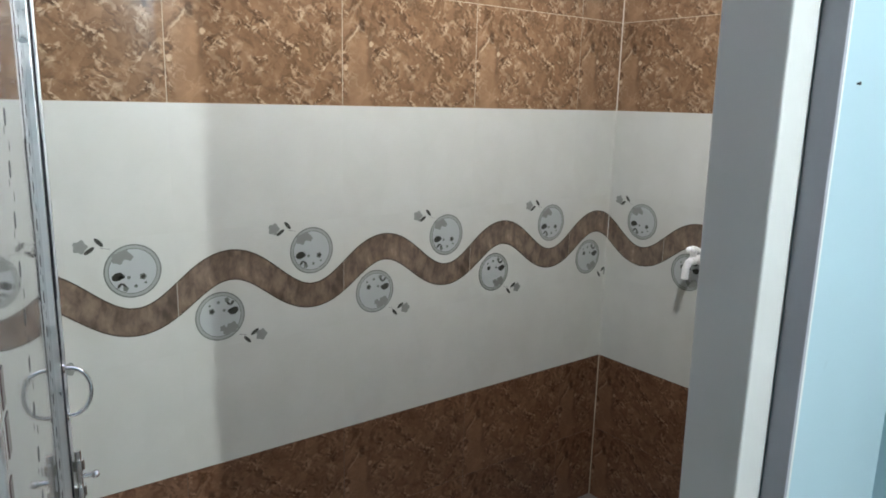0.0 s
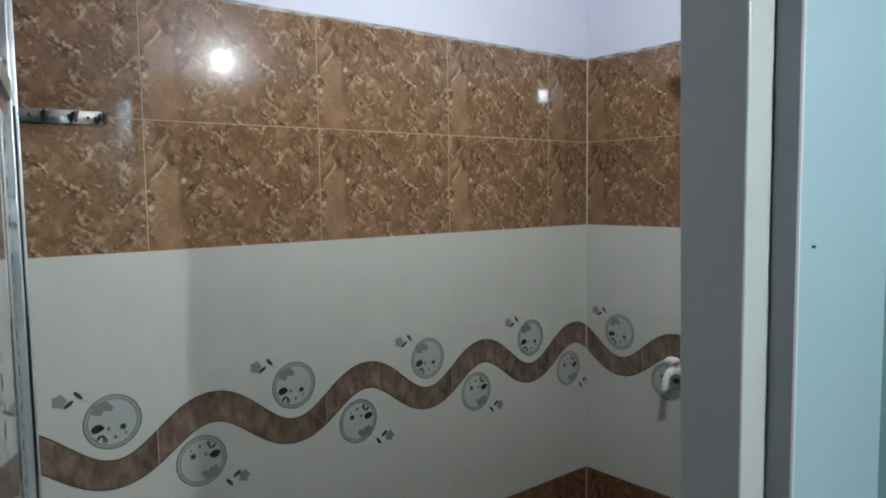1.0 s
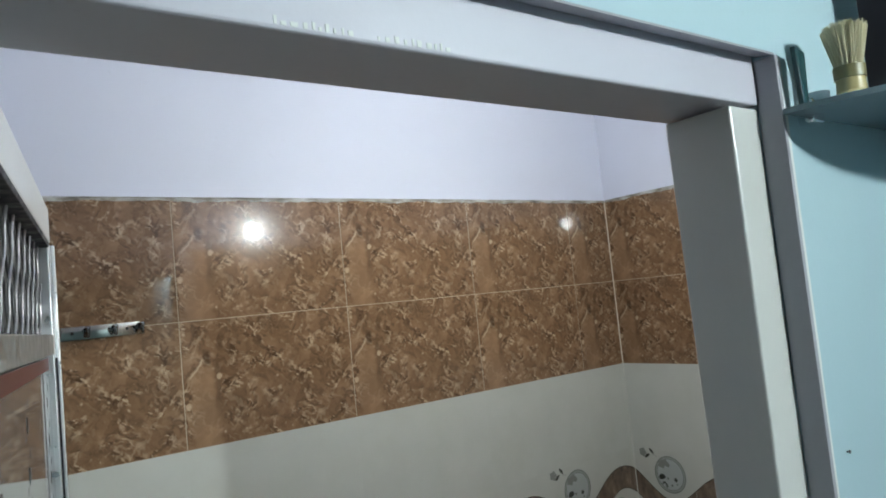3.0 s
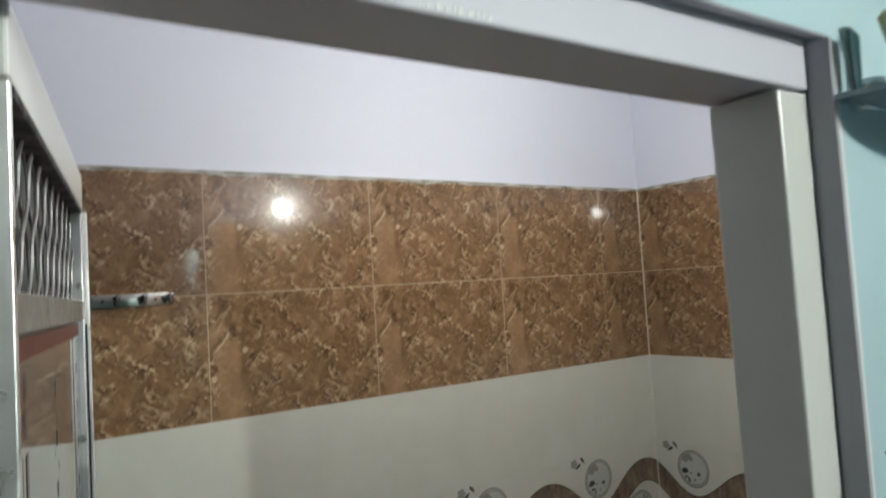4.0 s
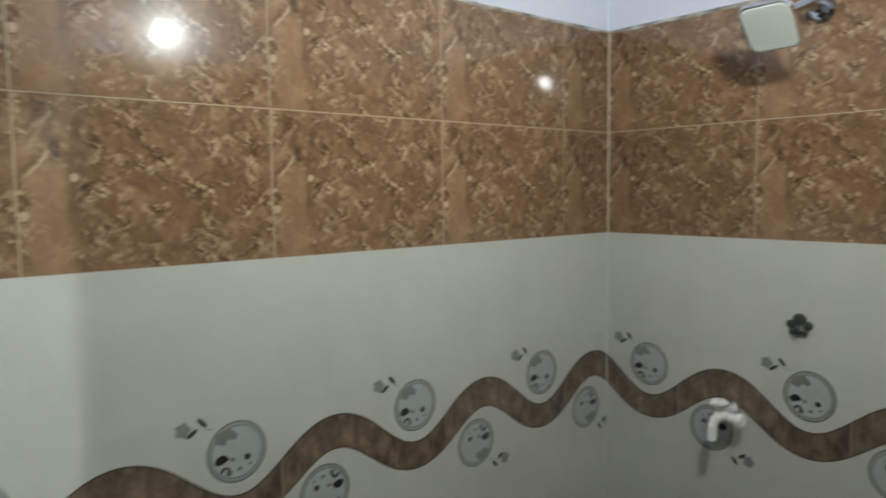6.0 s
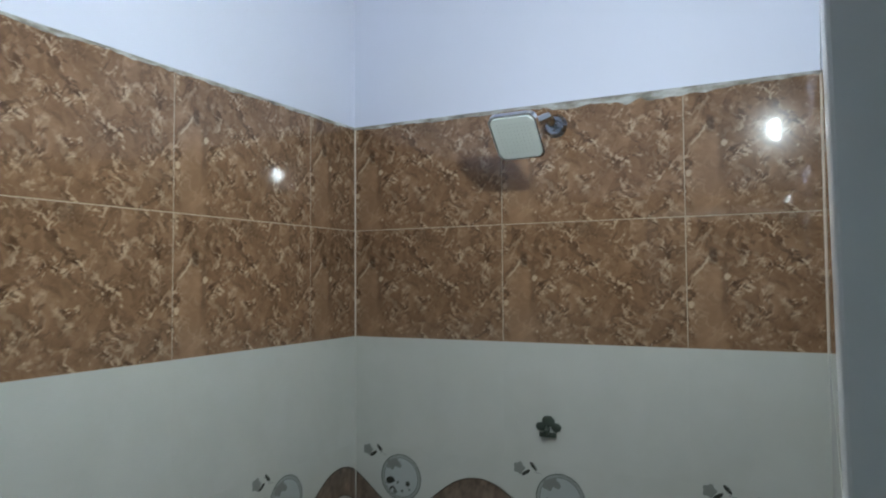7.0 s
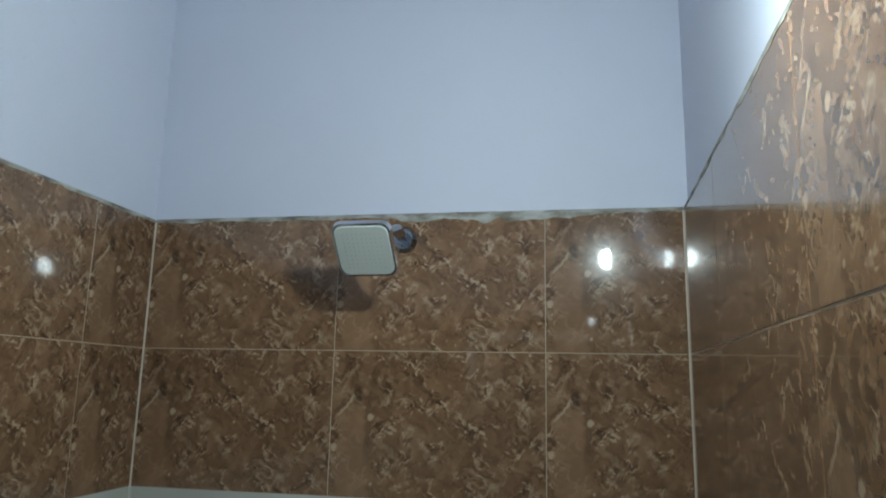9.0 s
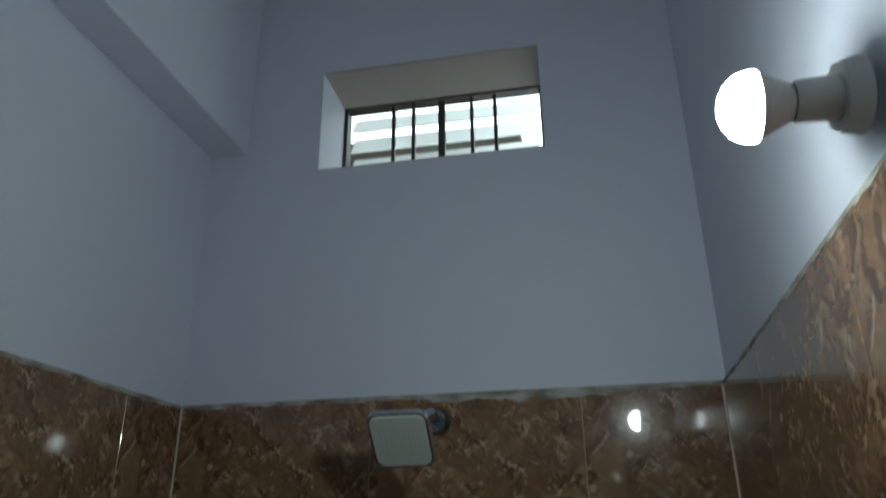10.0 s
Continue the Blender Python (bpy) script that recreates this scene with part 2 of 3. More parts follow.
M_FACE = plain_paint("pale_grey_rubber_nozzle_face", (0.54, 0.58, 0.54), 0.06, 0.5, 0.05)
M_BLACK = plain_paint("black_plastic", (0.012, 0.013, 0.013), 0.1, 0.4, 0.1)
M_HOOK = plain_paint("dark_green_plastic", (0.045, 0.06, 0.045), 0.2, 0.45, 0.1)
M_COMB = plain_paint("dark_teal_plastic", (0.02, 0.075, 0.085), 0.1, 0.35, 0.05)
M_FERRULE = plain_paint("olive_band", (0.30, 0.27, 0.13), 0.2, 0.4, 0.1)
M_BRISTLE = plain_paint("cream_bristles", (0.82, 0.74, 0.50), 0.2, 0.8, 0.3)
M_HANDLE = plain_paint("gold_cream_plastic", (0.62, 0.52, 0.26), 0.1, 0.25, 0.05, 0.5)
M_POUCH = plain_paint("dark_printed_packet", (0.035, 0.03, 0.04), 0.5, 0.35, 0.3)
M_OUTLINE = plain_paint("dark_print_outline", (0.05, 0.033, 0.02), 0.1, 0.4, 0.02)
M_RING = plain_paint("grey_green_print", (0.155, 0.17, 0.145), 0.15, 0.35, 0.02)
M_DISC = plain_paint("pale_grey_print", (0.49, 0.51, 0.495), 0.22, 0.3, 0.02)
M_BAND = plain_paint("pale_green_grey_print", (0.36, 0.38, 0.345), 0.2, 0.35, 0.02)
M_PETAL = plain_paint("mid_grey_print", (0.27, 0.28, 0.25), 0.25, 0.35, 0.02)
M_INK = plain_paint("dark_olive_print", (0.035, 0.035, 0.025), 0.2, 0.4, 0.02)
M_BULB = glow("lit_led_diffuser", (0.93, 0.97, 1.0), BATH_BULB)
M_BULB_HALL = glow("lit_hall_led_diffuser", (0.86, 0.95, 1.0), HALL_BULB)
M_SKYCARD = glow("bright_overcast_sky", (0.9, 0.95, 1.0), SKY_GLOW)
M_OUTWALL = plain_paint("weathered_outside_plaster", (0.30, 0.25, 0.19), 0.3, 0.9, 0.3)


def wave_print():
    """Brown marbled ribbon of the border."""
    n = Nodes("brown_ribbon_print", rough=0.4, Coat_Weight=0.5, Coat_Roughness=0.06)
    c = n.coord()
    w = n.vadd(c, n.noise(c, 14, 3, color=True), 0.04)
    col = n.ramp(n.noise(n.coord(scale=(1.6, 1, 0.8), src=w), 22, 6, 0.6), [(0.32, (0.062, 0.042, 0.029)), (0.48, (0.138, 0.096, 0.067)), (0.62, (0.205, 0.146, 0.104)), (0.74, (0.32, 0.24, 0.18))])
    n.set(n.b, **{"Base Color": col})
    return n.m


M_WAVE = wave_print()


def clear_glass(name, color, rough, ior=1.45):
    n = Nodes(name, rough=rough, color=color, Transmission_Weight=1.0, IOR=ior)
    return n.m


M_SHELF = clear_glass("tinted_shelf_glass", (0.38, 0.48, 0.53), 0.25)
M_SHELF.node_tree.nodes["Principled BSDF"].inputs["Transmission Weight"].default_value = 0.45
M_LOUVRE = clear_glass("rough_louvre_glass", (0.95, 0.97, 0.97), 0.5)


def door_panel():
    n = Nodes("glossy_grey_laminate", rough=0.10, metal=0.2, Coat_Weight=0.6, Coat_Roughness=0.03)
    c = n.coord()
    streak = n.noise(n.coord(scale=(6, 6, 0.7), src=c), 14, 4, 0.6)
    n.set(n.b, **{"Base Color": n.ramp(streak, [(0.3, (0.14, 0.14, 0.145)), (0.65, (0.22, 0.22, 0.22))]),
                  "Roughness": n.ramp(n.noise(c, 18, 3), [(0.3, 0.04), (0.7, 0.12)])})
    return n.m


M_PANEL = door_panel()


# ---------------------------------------------------------------- shape helpers
def box(bm, x0, x1, y0, y1, z0, z1, bevel=0.0, m=None):
    got = bmesh.ops.create_cube(bm, size=1.0)
    vs = got["verts"]
    bmesh.ops.scale(bm, vec=(abs(x1 - x0), abs(y1 - y0), abs(z1 - z0)), verts=vs)
    bmesh.ops.translate(bm, vec=((x0 + x1) / 2, (y0 + y1) / 2, (z0 + z1) / 2), verts=vs)
    if bevel:
        es = list({e for v in vs for e in v.link_edges})
        r = bmesh.ops.bevel(bm, geom=es, offset=bevel, segments=2, affect="EDGES", profile=0.5)
        vs = list({v for f in r["faces"] for v in f.verts} | {v for v in vs if v.is_valid})
    if m is not None:
        bmesh.ops.transform(bm, matrix=m, verts=vs)
    return bm


def tube(bm, p0, p1, r0, r1=None, seg=20, caps=True):
    p0, p1 = Vector(p0), Vector(p1)
    d = p1 - p0
    m = Matrix.Translation((p0 + p1) / 2) @ d.to_track_quat("Z", "Y").to_matrix().to_4x4()
    bmesh.ops.create_cone(bm, cap_ends=caps, segments=seg, radius1=r0, radius2=r0 if r1 is None else r1, depth=d.length, matrix=m)
    return bm


def ball(bm, c, r, sx=1, sy=1, sz=1, seg=20):
    m = Matrix.Translation(c) @ Matrix.Diagonal((r * sx, r * sy, r * sz, 1))
    bmesh.ops.create_uvsphere(bm, u_segments=seg, v_segments=seg // 2, radius=1, matrix=m)
    return bm


def path_tube(bm, pts, r, seg=12):
    """A round bar along points, with a ball at every bend."""
    for a, b in zip(pts, pts[1:]):
        tube(bm, a, b, r, seg=seg)
    for p in pts[1:-1]:
        ball(bm, p, r, seg=seg)
    return bm


def disc(bm, cx, cz, y, r, seg=28, sx=1.0, sz=1.0, turn=0.0, wob=0.0):
    vs = []
    for k in range(seg):
        a = 2 * math.pi * k / seg
        q = r * (1 + wob * math.cos(5 * a))
        u, v = q * sx * math.cos(a), q * sz * math.sin(a)
        vs.append(bm.verts.new((cx + u * math.cos(turn) - v * math.sin(turn), y, cz + u * math.sin(turn) + v * math.cos(turn))))
    bm.faces.new(vs)
    return bm


def ring(bm, cx, cz, y, r0, r1, seg=40):
    a = [bm.verts.new((cx + r0 * math.cos(2 * math.pi * k / seg), y, cz + r0 * math.sin(2 * math.pi * k / seg))) for k in range(seg)]
    b = [bm.verts.new((cx + r1 * math.cos(2 * math.pi * k / seg), y, cz + r1 * math.sin(2 * math.pi * k / seg))) for k in range(seg)]
    for k in range(seg):
        j = (k + 1) % seg
        bm.faces.new((a[k], b[k], b[j], a[j]))
    return bm


def mesh_of(name, bm, material, smooth=False):
    me = bpy.data.meshes.new(name)
    bm.normal_update()
    bm.to_mesh(me)
    bm.free()
    me.materials.append(material)
    if smooth:
        for p in me.polygons:
            p.use_smooth = True
        me.set_sharp_from_angle(angle=radians(38))
    return me


def part(name, bm, material, parent=None, label="", smooth=False):
    ob = new(name, mesh_of(name, bm, material, smooth))
    if parent is not None:
        ob.parent = parent
    if label:
        tagged(ob, label)
    return ob


def root(name, label, category, at=(0, 0, 0), group="", kind=""):
    ob = new(name)
    ob.empty_display_size = 0.05
    ob.location = at
    return tagged(ob, label, category, group, kind)


def structure(name, bm, material, label, category):
    return tagged(part(name, bm, material), label, category, kind="structure")


# ---------------------------------------------------------------- plan (metres)
TW, TH = 0.45, 0.30            # tile
Z_LOW, Z_MID, Z_ROW, Z_TOP = 0.585, 1.5, 1.8, 2.094
JOINTS = -0.205                # first upright joint on the long wall
Y_C = -1.185                   # tiled face of the door wall
SKEW = Matrix.Translation((0, Y_C, 0)) @ Matrix.Rotation(radians(-1.15), 4, "Z") @ Matrix.Translation((0, -Y_C, 0))  # the door wall stands a little askew
Y_OUT = -1.280                 # its painted outer face
X_D = -2.10                    # far short wall behind the open door
CEIL = 3.35
DOOR_R, DOOR_L, DOOR_T = -1.160, -2.075, 2.068
X_E = -0.862                   # side wall of the hall

# walls
bm = bmesh.new()
box(bm, X_D - 0.12, 0.23, 0.010, 0.13, 0, CEIL)
wall_north = structure("wall_north", bm, M_LILAC, "pale lilac painted wall above brown and ivory tiles", "wall")

bm = bmesh.new()
WY0, WY1, WZ0, WZ1 = -0.868, -0.292, 2.685, 2.985
for y0, y1, z0, z1 in ((Y_OUT, 0.010, 0, WZ0), (Y_OUT, 0.010, WZ1, CEIL), (Y_OUT, WY0, WZ0, WZ1), (WY1, 0.010, WZ0, WZ1)):
    box(bm, 0.010, 0.23, y0, y1, z0, z1)
wall_east = structure("wall_east", bm, M_LILAC, "pale lilac painted wall with a small high window above tiles", "wall")

bm = bmesh.new()
box(bm, X_D - 0.12, DOOR_L, Y_C - 0.010, -1.232, 0, CEIL)
box(bm, DOOR_R, 0.060, Y_C - 0.010, -1.232, 0, CEIL)
box(bm, DOOR_L, DOOR_R, Y_C - 0.010, -1.232, DOOR_T, CEIL)
bm.transform(SKEW)
wall_south = structure("wall_south", bm, M_LILAC, "pale lilac painted wall above tiles beside the doorway", "wall")

bm = bmesh.new()
box(bm, -6.4, DOOR_L, -1.232, Y_OUT, 0, CEIL)
box(bm, DOOR_R, X_E + 0.1, -1.232, Y_OUT, 0, CEIL)
got = set(bm.verts)
box(bm, DOOR_L, DOOR_R, -1.232, Y_OUT, DOOR_T, CEIL)
for v in bm.verts:  # the soffit dips towards its front edge
    if v not in got and v.co.z < DOOR_T + 0.01 and v.co.y < -1.26:
        v.co.z -= 0.009
wall_hall_north = structure("wall_hall_north", bm, M_BLUE, "sky blue painted hall wall round the doorway", "wall")

bm = bmesh.new()
box(bm, X_D - 0.12, X_D - 0.010, Y_C - 0.01, 0.010, 0, CEIL)
wall_west = structure("wall_west", bm, M_LILAC, "pale lilac painted wall above tiles behind the open door", "wall")

bm = bmesh.new()
box(bm, X_D, 0.010, Y_C - 0.1, 0.010, -0.1, 0)
structure("floor", bm, M_FLOOR, "grey tiled bathroom floor", "floor")
bm = bmesh.new()
box(bm, X_D - 0.12, 0.23, Y_OUT, 0.13, CEIL, CEIL + 0.1)
structure("ceiling", bm, M_CEIL, "white painted bathroom ceiling", "ceiling")
bm = bmesh.new()
box(bm, X_D - 0.010, 0.010, -0.093, 0.010, 2.752, CEIL - 0.002, 0.004)
structure("beam", bm, M_LILAC, "pale lilac painted beam along the long wall under the ceiling", "beam")

# hall round the camera; unseen end walls stand far off to cut bounced light
bm = bmesh.new()
box(bm, X_E, X_E + 0.1, -6.0, Y_OUT, 0, CEIL)
structure("wall_hall_east", bm, M_BLUE, "sky blue painted side wall of the hall", "wall")
bm = bmesh.new()
box(bm, -6.4, X_E, -6.1, -6.0, 0, CEIL)
structure("wall_hall_south", bm, M_BLUE, "unseen sky blue end wall, set back to cut bounced light", "wall")
bm = bmesh.new()
box(bm, -6.5, -6.4, -6.1, -1.232, 0, CEIL)
structure("wall_hall_west", bm, M_BLUE, "unseen sky blue far wall, set back to cut bounced light", "wall")
bm = bmesh.new()
box(bm, -6.5, X_E + 0.1, -6.1, Y_C - 0.1, -0.1, 0)
structure("floor_hall", bm, M_FLOOR, "grey tiled hall floor", "floor")
# unseen ceiling, kept dark so that less light bounces onto the jamb
bm = bmesh.new()
box(bm, -6.5, X_E + 0.1, -6.1, Y_OUT, CEIL, CEIL + 0.1)
structure("ceiling_hall", bm, M_HALL_CEIL, "unseen hall ceiling, dark grey to hold back bounced light", "ceiling")

# door frame: jambs, head, plaster returns
frame_thing = root("door_frame", "white enamelled door frame set back in the blue wall", "door frame", (-1.62, -1.2, 0), kind="structure")


def framed(name, x0, x1, y0, y1, z0, z1, mat, bevel=0.003, label=""):
    b = bmesh.new()
    box(b, x0 + 1.62, x1 + 1.62, y0 + 1.2, y1 + 1.2, z0, z1, bevel)
    return part(name, b, mat, frame_thing, label)


jamb = framed("jamb", -1.227, DOOR_R - 0.001, -1.250, -1.154, 0.0, 1.994, M_FRAME)
for v in jamb.data.vertices:  # its inner edge leans a little
    if v.co.y > 0:
        v.co.y -= 0.0145 * (2.0 - v.co.z)
# left jamb is given a far darker grey than the right one
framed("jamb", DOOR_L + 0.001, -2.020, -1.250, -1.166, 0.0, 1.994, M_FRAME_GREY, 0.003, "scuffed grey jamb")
framed("head", DOOR_L + 0.001, DOOR_R - 0.003, -1.253, -1.146, 1.998, DOOR_T - 0.002, M_HEAD)
framed("plaster_return", DOOR_R - 0.003, DOOR_R + 0.004, Y_OUT - 0.002, -1.251, 0.0, DOOR_T - 0.012, M_PLASTER, 0.001)
framed("plaster_return", DOOR_L - 0.004, DOOR_L + 0.003, Y_OUT - 0.002, -1.251, 0.0, DOOR_T - 0.012, M_PLASTER, 0.001)
soffit = framed("plaster_return", DOOR_L - 0.004, DOOR_R + 0.004, Y_OUT + 0.0005, -1.254, DOOR_T - 0.006, DOOR_T - 0.002, M_PLASTER, 0.0)
for v in soffit.data.vertices:
    if v.co.y < -0.07:
        v.co.z -= 0.0055

for k, (z0, z1, w) in enumerate(((0.0, 0.62, 0.005), (0.62, 1.20, 0.0060), (1.20, 1.66, 0.005), (1.66, DOOR_T - 0.014, 0.006))):
    framed("filler_line", DOOR_R + 0.0045, DOOR_R + 0.0045 + w, Y_OUT - 0.0015, Y_OUT + 0.002, z0, z1, M_BEAD, 0.0005)
# faint white writing along the head, not to be read
rnd = random.Random(8)
x = -1.825
while x < -1.665:
    w = rnd.uniform(0.0015, 0.006)
    if not -1.757 < x < -1.740:
        h = rnd.uniform(0.003, 0.007)
        framed("writing_bar", x, x + w, -1.2536, -1.2528, 2.0015, 2.0015 + h, M_BEAD, 0.0)
    x += w + rnd.uniform(0.0025, 0.0055)
# ---------------------------------------------------------------- high window
win = root("window_1", "small high window with iron bars and rough glass louvres", "window", (0.21, (WY0 + WY1) / 2, WZ0), kind="structure")
wy, wz = (WY0 + WY1) / 2, WZ0


def wpart(name, x0, x1, y0, y1, z0, z1, mat, bevel=0.0):
    b = bmesh.new()
    box(b, x0 - 0.21, x1 - 0.21, y0 - wy, y1 - wy, z0 - wz, z1 - wz, bevel)
    return part(name, b, mat, win)


wf = 0.010
# top and sill of the opening lined in a darker beige than the wall
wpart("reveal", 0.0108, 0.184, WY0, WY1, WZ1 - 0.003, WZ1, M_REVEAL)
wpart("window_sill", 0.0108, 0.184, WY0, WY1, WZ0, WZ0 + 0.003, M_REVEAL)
wpart("window_frame", 0.185, 0.225, WY0, WY0 + wf, WZ0, WZ1, M_IRON, 0.002)
wpart("window_frame", 0.185, 0.225, WY1 - wf, WY1, WZ0, WZ1, M_IRON, 0.002)
wpart("window_frame", 0.185, 0.225, WY0 + wf, WY1 - wf, WZ1 - 0.007, WZ1, M_IRON, 0.002)
wpart("window_frame", 0.185, 0.225, WY0 + wf, WY1 - wf, WZ0, WZ0 + 0.012, M_IRON, 0.002)
for f, w in ((0.255, 0.010), (0.357, 0.010), (0.50, 0.020), (0.650, 0.010), (0.765, 0.010)):
    y = WY1 + (WY0 - WY1) * f
    wpart("bar", 0.186, 0.200, y - w / 2, y + w / 2, WZ0 + 0.012, WZ1 - 0.012, M_IRON, 0.002)
for k in range(4):
    b = bmesh.new()
    box(b, -0.003, 0.003, -(WY1 - WY0) / 2 + 0.02, (WY1 - WY0) / 2 - 0.02, -0.037, 0.037, 0.001,
        pose(0.006, 0, 0.052 + k * 0.066, 0, 32, 0))
    lv = part("louvre", b, M_LOUVRE, win)
    lv.visible_shadow = False

bm = bmesh.new()
box(bm, 3.0, 3.02, -6, 5, 0.2, 9)
tagged(part("backdrop", bm, M_SKYCARD), "bright hazy sky outside the window", "sky", kind="structure")
bm = bmesh.new()
box(bm, 1.1, 1.5, -0.74, 2.5, 0.0, 3.44, 0.01)
structure("outside_wall", bm, M_OUTWALL, "weathered plaster wall of the neighbouring house", "wall")

# ---------------------------------------------------------------- open door leaf
HINGE, FREE = Vector((-2.006, -1.160, 0)), Vector((-1.873, -0.455, 0))
leaf_dir = FREE - HINGE
LEAF_W = leaf_dir.length
door = root("door_1", "grey laminate bathroom door in an aluminium frame, standing open", "door")
door.matrix_world = Matrix.Translation(HINGE) @ Matrix.Rotation(math.atan2(leaf_dir.y, leaf_dir.x), 4, "Z")
# in the leaf's own axes x runs to the free edge and -y is the face seen from the doorway
T = 0.034


def leaf_part(name, x0, x1, y0, y1, z0, z1, mat, bevel=0.0015, label=""):
    b = bmesh.new()
    box(b, x0, x1, y0, y1, z0, z1, bevel)
    return part(name, b, mat, door, label)


leaf_part("top_rail", 0.0, LEAF_W + 0.004, 0.0, T, 1.940, 1.998, M_FRAME, 0.003, "white painted top rail")
leaf_part("free_stile", LEAF_W - 0.045, LEAF_W, 0.0, T, 0.02, 1.938, M_ALU)
leaf_part("stile_lip", LEAF_W - 0.012, LEAF_W + 0.003, -0.006, -0.0005, 0.02, 1.936, M_ALU)
# near-black strip laid on the stile, painting the shade in its groove
leaf_part("stile_groove_shade", LEAF_W - 0.032, LEAF_W - 0.024, -0.003, -0.0004, 0.02, 1.76, M_ALU_DARK, 0.0005)
leaf_part("hinge_stile", 0.0, 0.012, 0.0, T, 0.02, 1.938, M_ALU)
leaf_part("upper_rail", 0.013, LEAF_W - 0.046, -0.001, T, 1.929, 1.938, M_ALU_DARK, 0.001)
leaf_part("lock_rail", 0.013, LEAF_W - 0.046, 0.0, T, 1.766, 1.796, M_ALU_GREY)
leaf_part("bottom_rail", 0.013, LEAF_W - 0.046, 0.0, T, 0.02, 0.10, M_ALU)
leaf_part("panel", 0.013, LEAF_W - 0.046, 0.008, 0.026, 0.10, 1.763, M_PANEL, 0.001, "glossy grey laminate panel")
# plain dark grey sheet close behind the mesh
leaf_part("vent_backing", 0.013, LEAF_W - 0.046, 0.022, 0.026, 1.797, 1.928, M_BACKING, 0.0005)
# expanded metal in the vent: slanting strands, kinked where they meet
def strand(x0, lean, y, r, mat):
    b = bmesh.new()
    pts = []
    for j in range(13):
        zz = 1.797 + 0.130 * j / 12
        xx = x0 + lean * (0.108 * j / 12 + 0.007 * math.sin(2 * math.pi * j / 6))
        if 0.015 < xx < LEAF_W - 0.049:
            pts.append((xx, y, zz))
    if len(pts) > 2:
        path_tube(b, pts, r, 6)
        part("mesh_strand", b, mat, door)


# same metal, painted lit on one lean and shaded on the other
for k in range(-3, 12):
    strand(0.040 + 0.062 * k, 1, 0.012, 0.0018, M_STRAND)
    strand(0.115 + 0.062 * k, -1, 0.017, 0.0016, M_STRAND_SHADE)
# dark red strip along the top of the panel
leaf_part("red_strip", 0.014, LEAF_W - 0.052, 0.0074, 0.0082, 1.744, 1.762, M_RED, 0.0002, "dark red strip across the panel")
leaf_part("seal", LEAF_W - 0.035, LEAF_W - 0.021, -0.004, -0.0004, 1.205, 1.45, M_ALU_DARK, 0.0005, "black rubber seal")
# worn print that cannot be read, near the hinge
rnd = random.Random(21)
zz = 1.738
while zz > 0.95:
    h = rnd.uniform(0.022, 0.040)
    x = 0.016
    for w in (0.026, rnd.uniform(0.012, 0.022), rnd.uniform(0.010, 0.018)):
        leaf_part("print_bar", x, x + w, 0.0074, 0.0081, zz - h, zz - rnd.uniform(0.0, 0.008), M_PRINT, 0.0002)
        x += w + rnd.uniform(0.008, 0.020)
    zz -= h + rnd.uniform(0.004, 0.012)
# printed dots on the panel
for col, xx in enumerate((LEAF_W - 0.115, LEAF_W - 0.40)):
    b = bmesh.new()
    for k in range(30):
        zz = 1.70 - k * 0.052
        ball(b, (xx, 0.0079, zz), 0.0085, 1, 0.06, 1.1, 10)
        ball(b, (xx + 0.016, 0.0079, zz + 0.022), 0.0022, 1, 0.1, 3.0, 6)
        ball(b, (xx - 0.018, 0.0079, zz - 0.012), 0.0018, 1, 0.1, 2.4, 6)
    part("printed_dots", b, M_BLACK, door, "column of dark printed dots")
# pull handle and tower bolt on the free stile
b = bmesh.new()
hx = LEAF_W - 0.010
path_tube(b, [(hx, -0.040 * math.sin(math.pi * k / 14) ** 0.7, 1.044 + 0.041 * math.cos(math.pi * k / 14)) for k in range(15)], 0.0036, 10)
part("handle", b, M_CHROME, door, "chrome pull handle", True)
for zz in (1.085, 1.003):
    b = bmesh.new()
    tube(b, (hx, 0, zz), (hx, -0.005, zz), 0.011, 0.008, 16)
    part("handle_rose", b, M_CHROME, door, "", True)
b = bmesh.new()
box(b, hx - 0.014, hx + 0.014, -0.004, -0.0005, 0.80, 0.935, 0.001)
part("bolt_plate", b, M_STEEL, door)
for zz in (0.915, 0.868, 0.82):
    b = bmesh.new()
    tube(b, (hx, -0.012, zz - 0.009), (hx, -0.012, zz + 0.009), 0.0095, seg=16)
    part("bolt_keeper", b, M_CHROME, door, "", True)
b = bmesh.new()
tube(b, (hx, -0.012, 0.80), (hx, -0.012, 0.94), 0.0055, seg=12)
tube(b, (hx, -0.012, 0.893), (hx, -0.034, 0.893), 0.004, seg=10)
ball(b, (hx, -0.036, 0.893), 0.007, seg=12)
part("bolt", b, M_CHROME, door, "chrome tower bolt", True)
for zz in (0.25, 1.0, 1.75):
    b = bmesh.new()
    tube(b, (-0.004, T + 0.006, zz - 0.045), (-0.004, T + 0.006, zz + 0.045), 0.007, seg=12)
    part("hinge", b, M_STEEL, door, "", True)

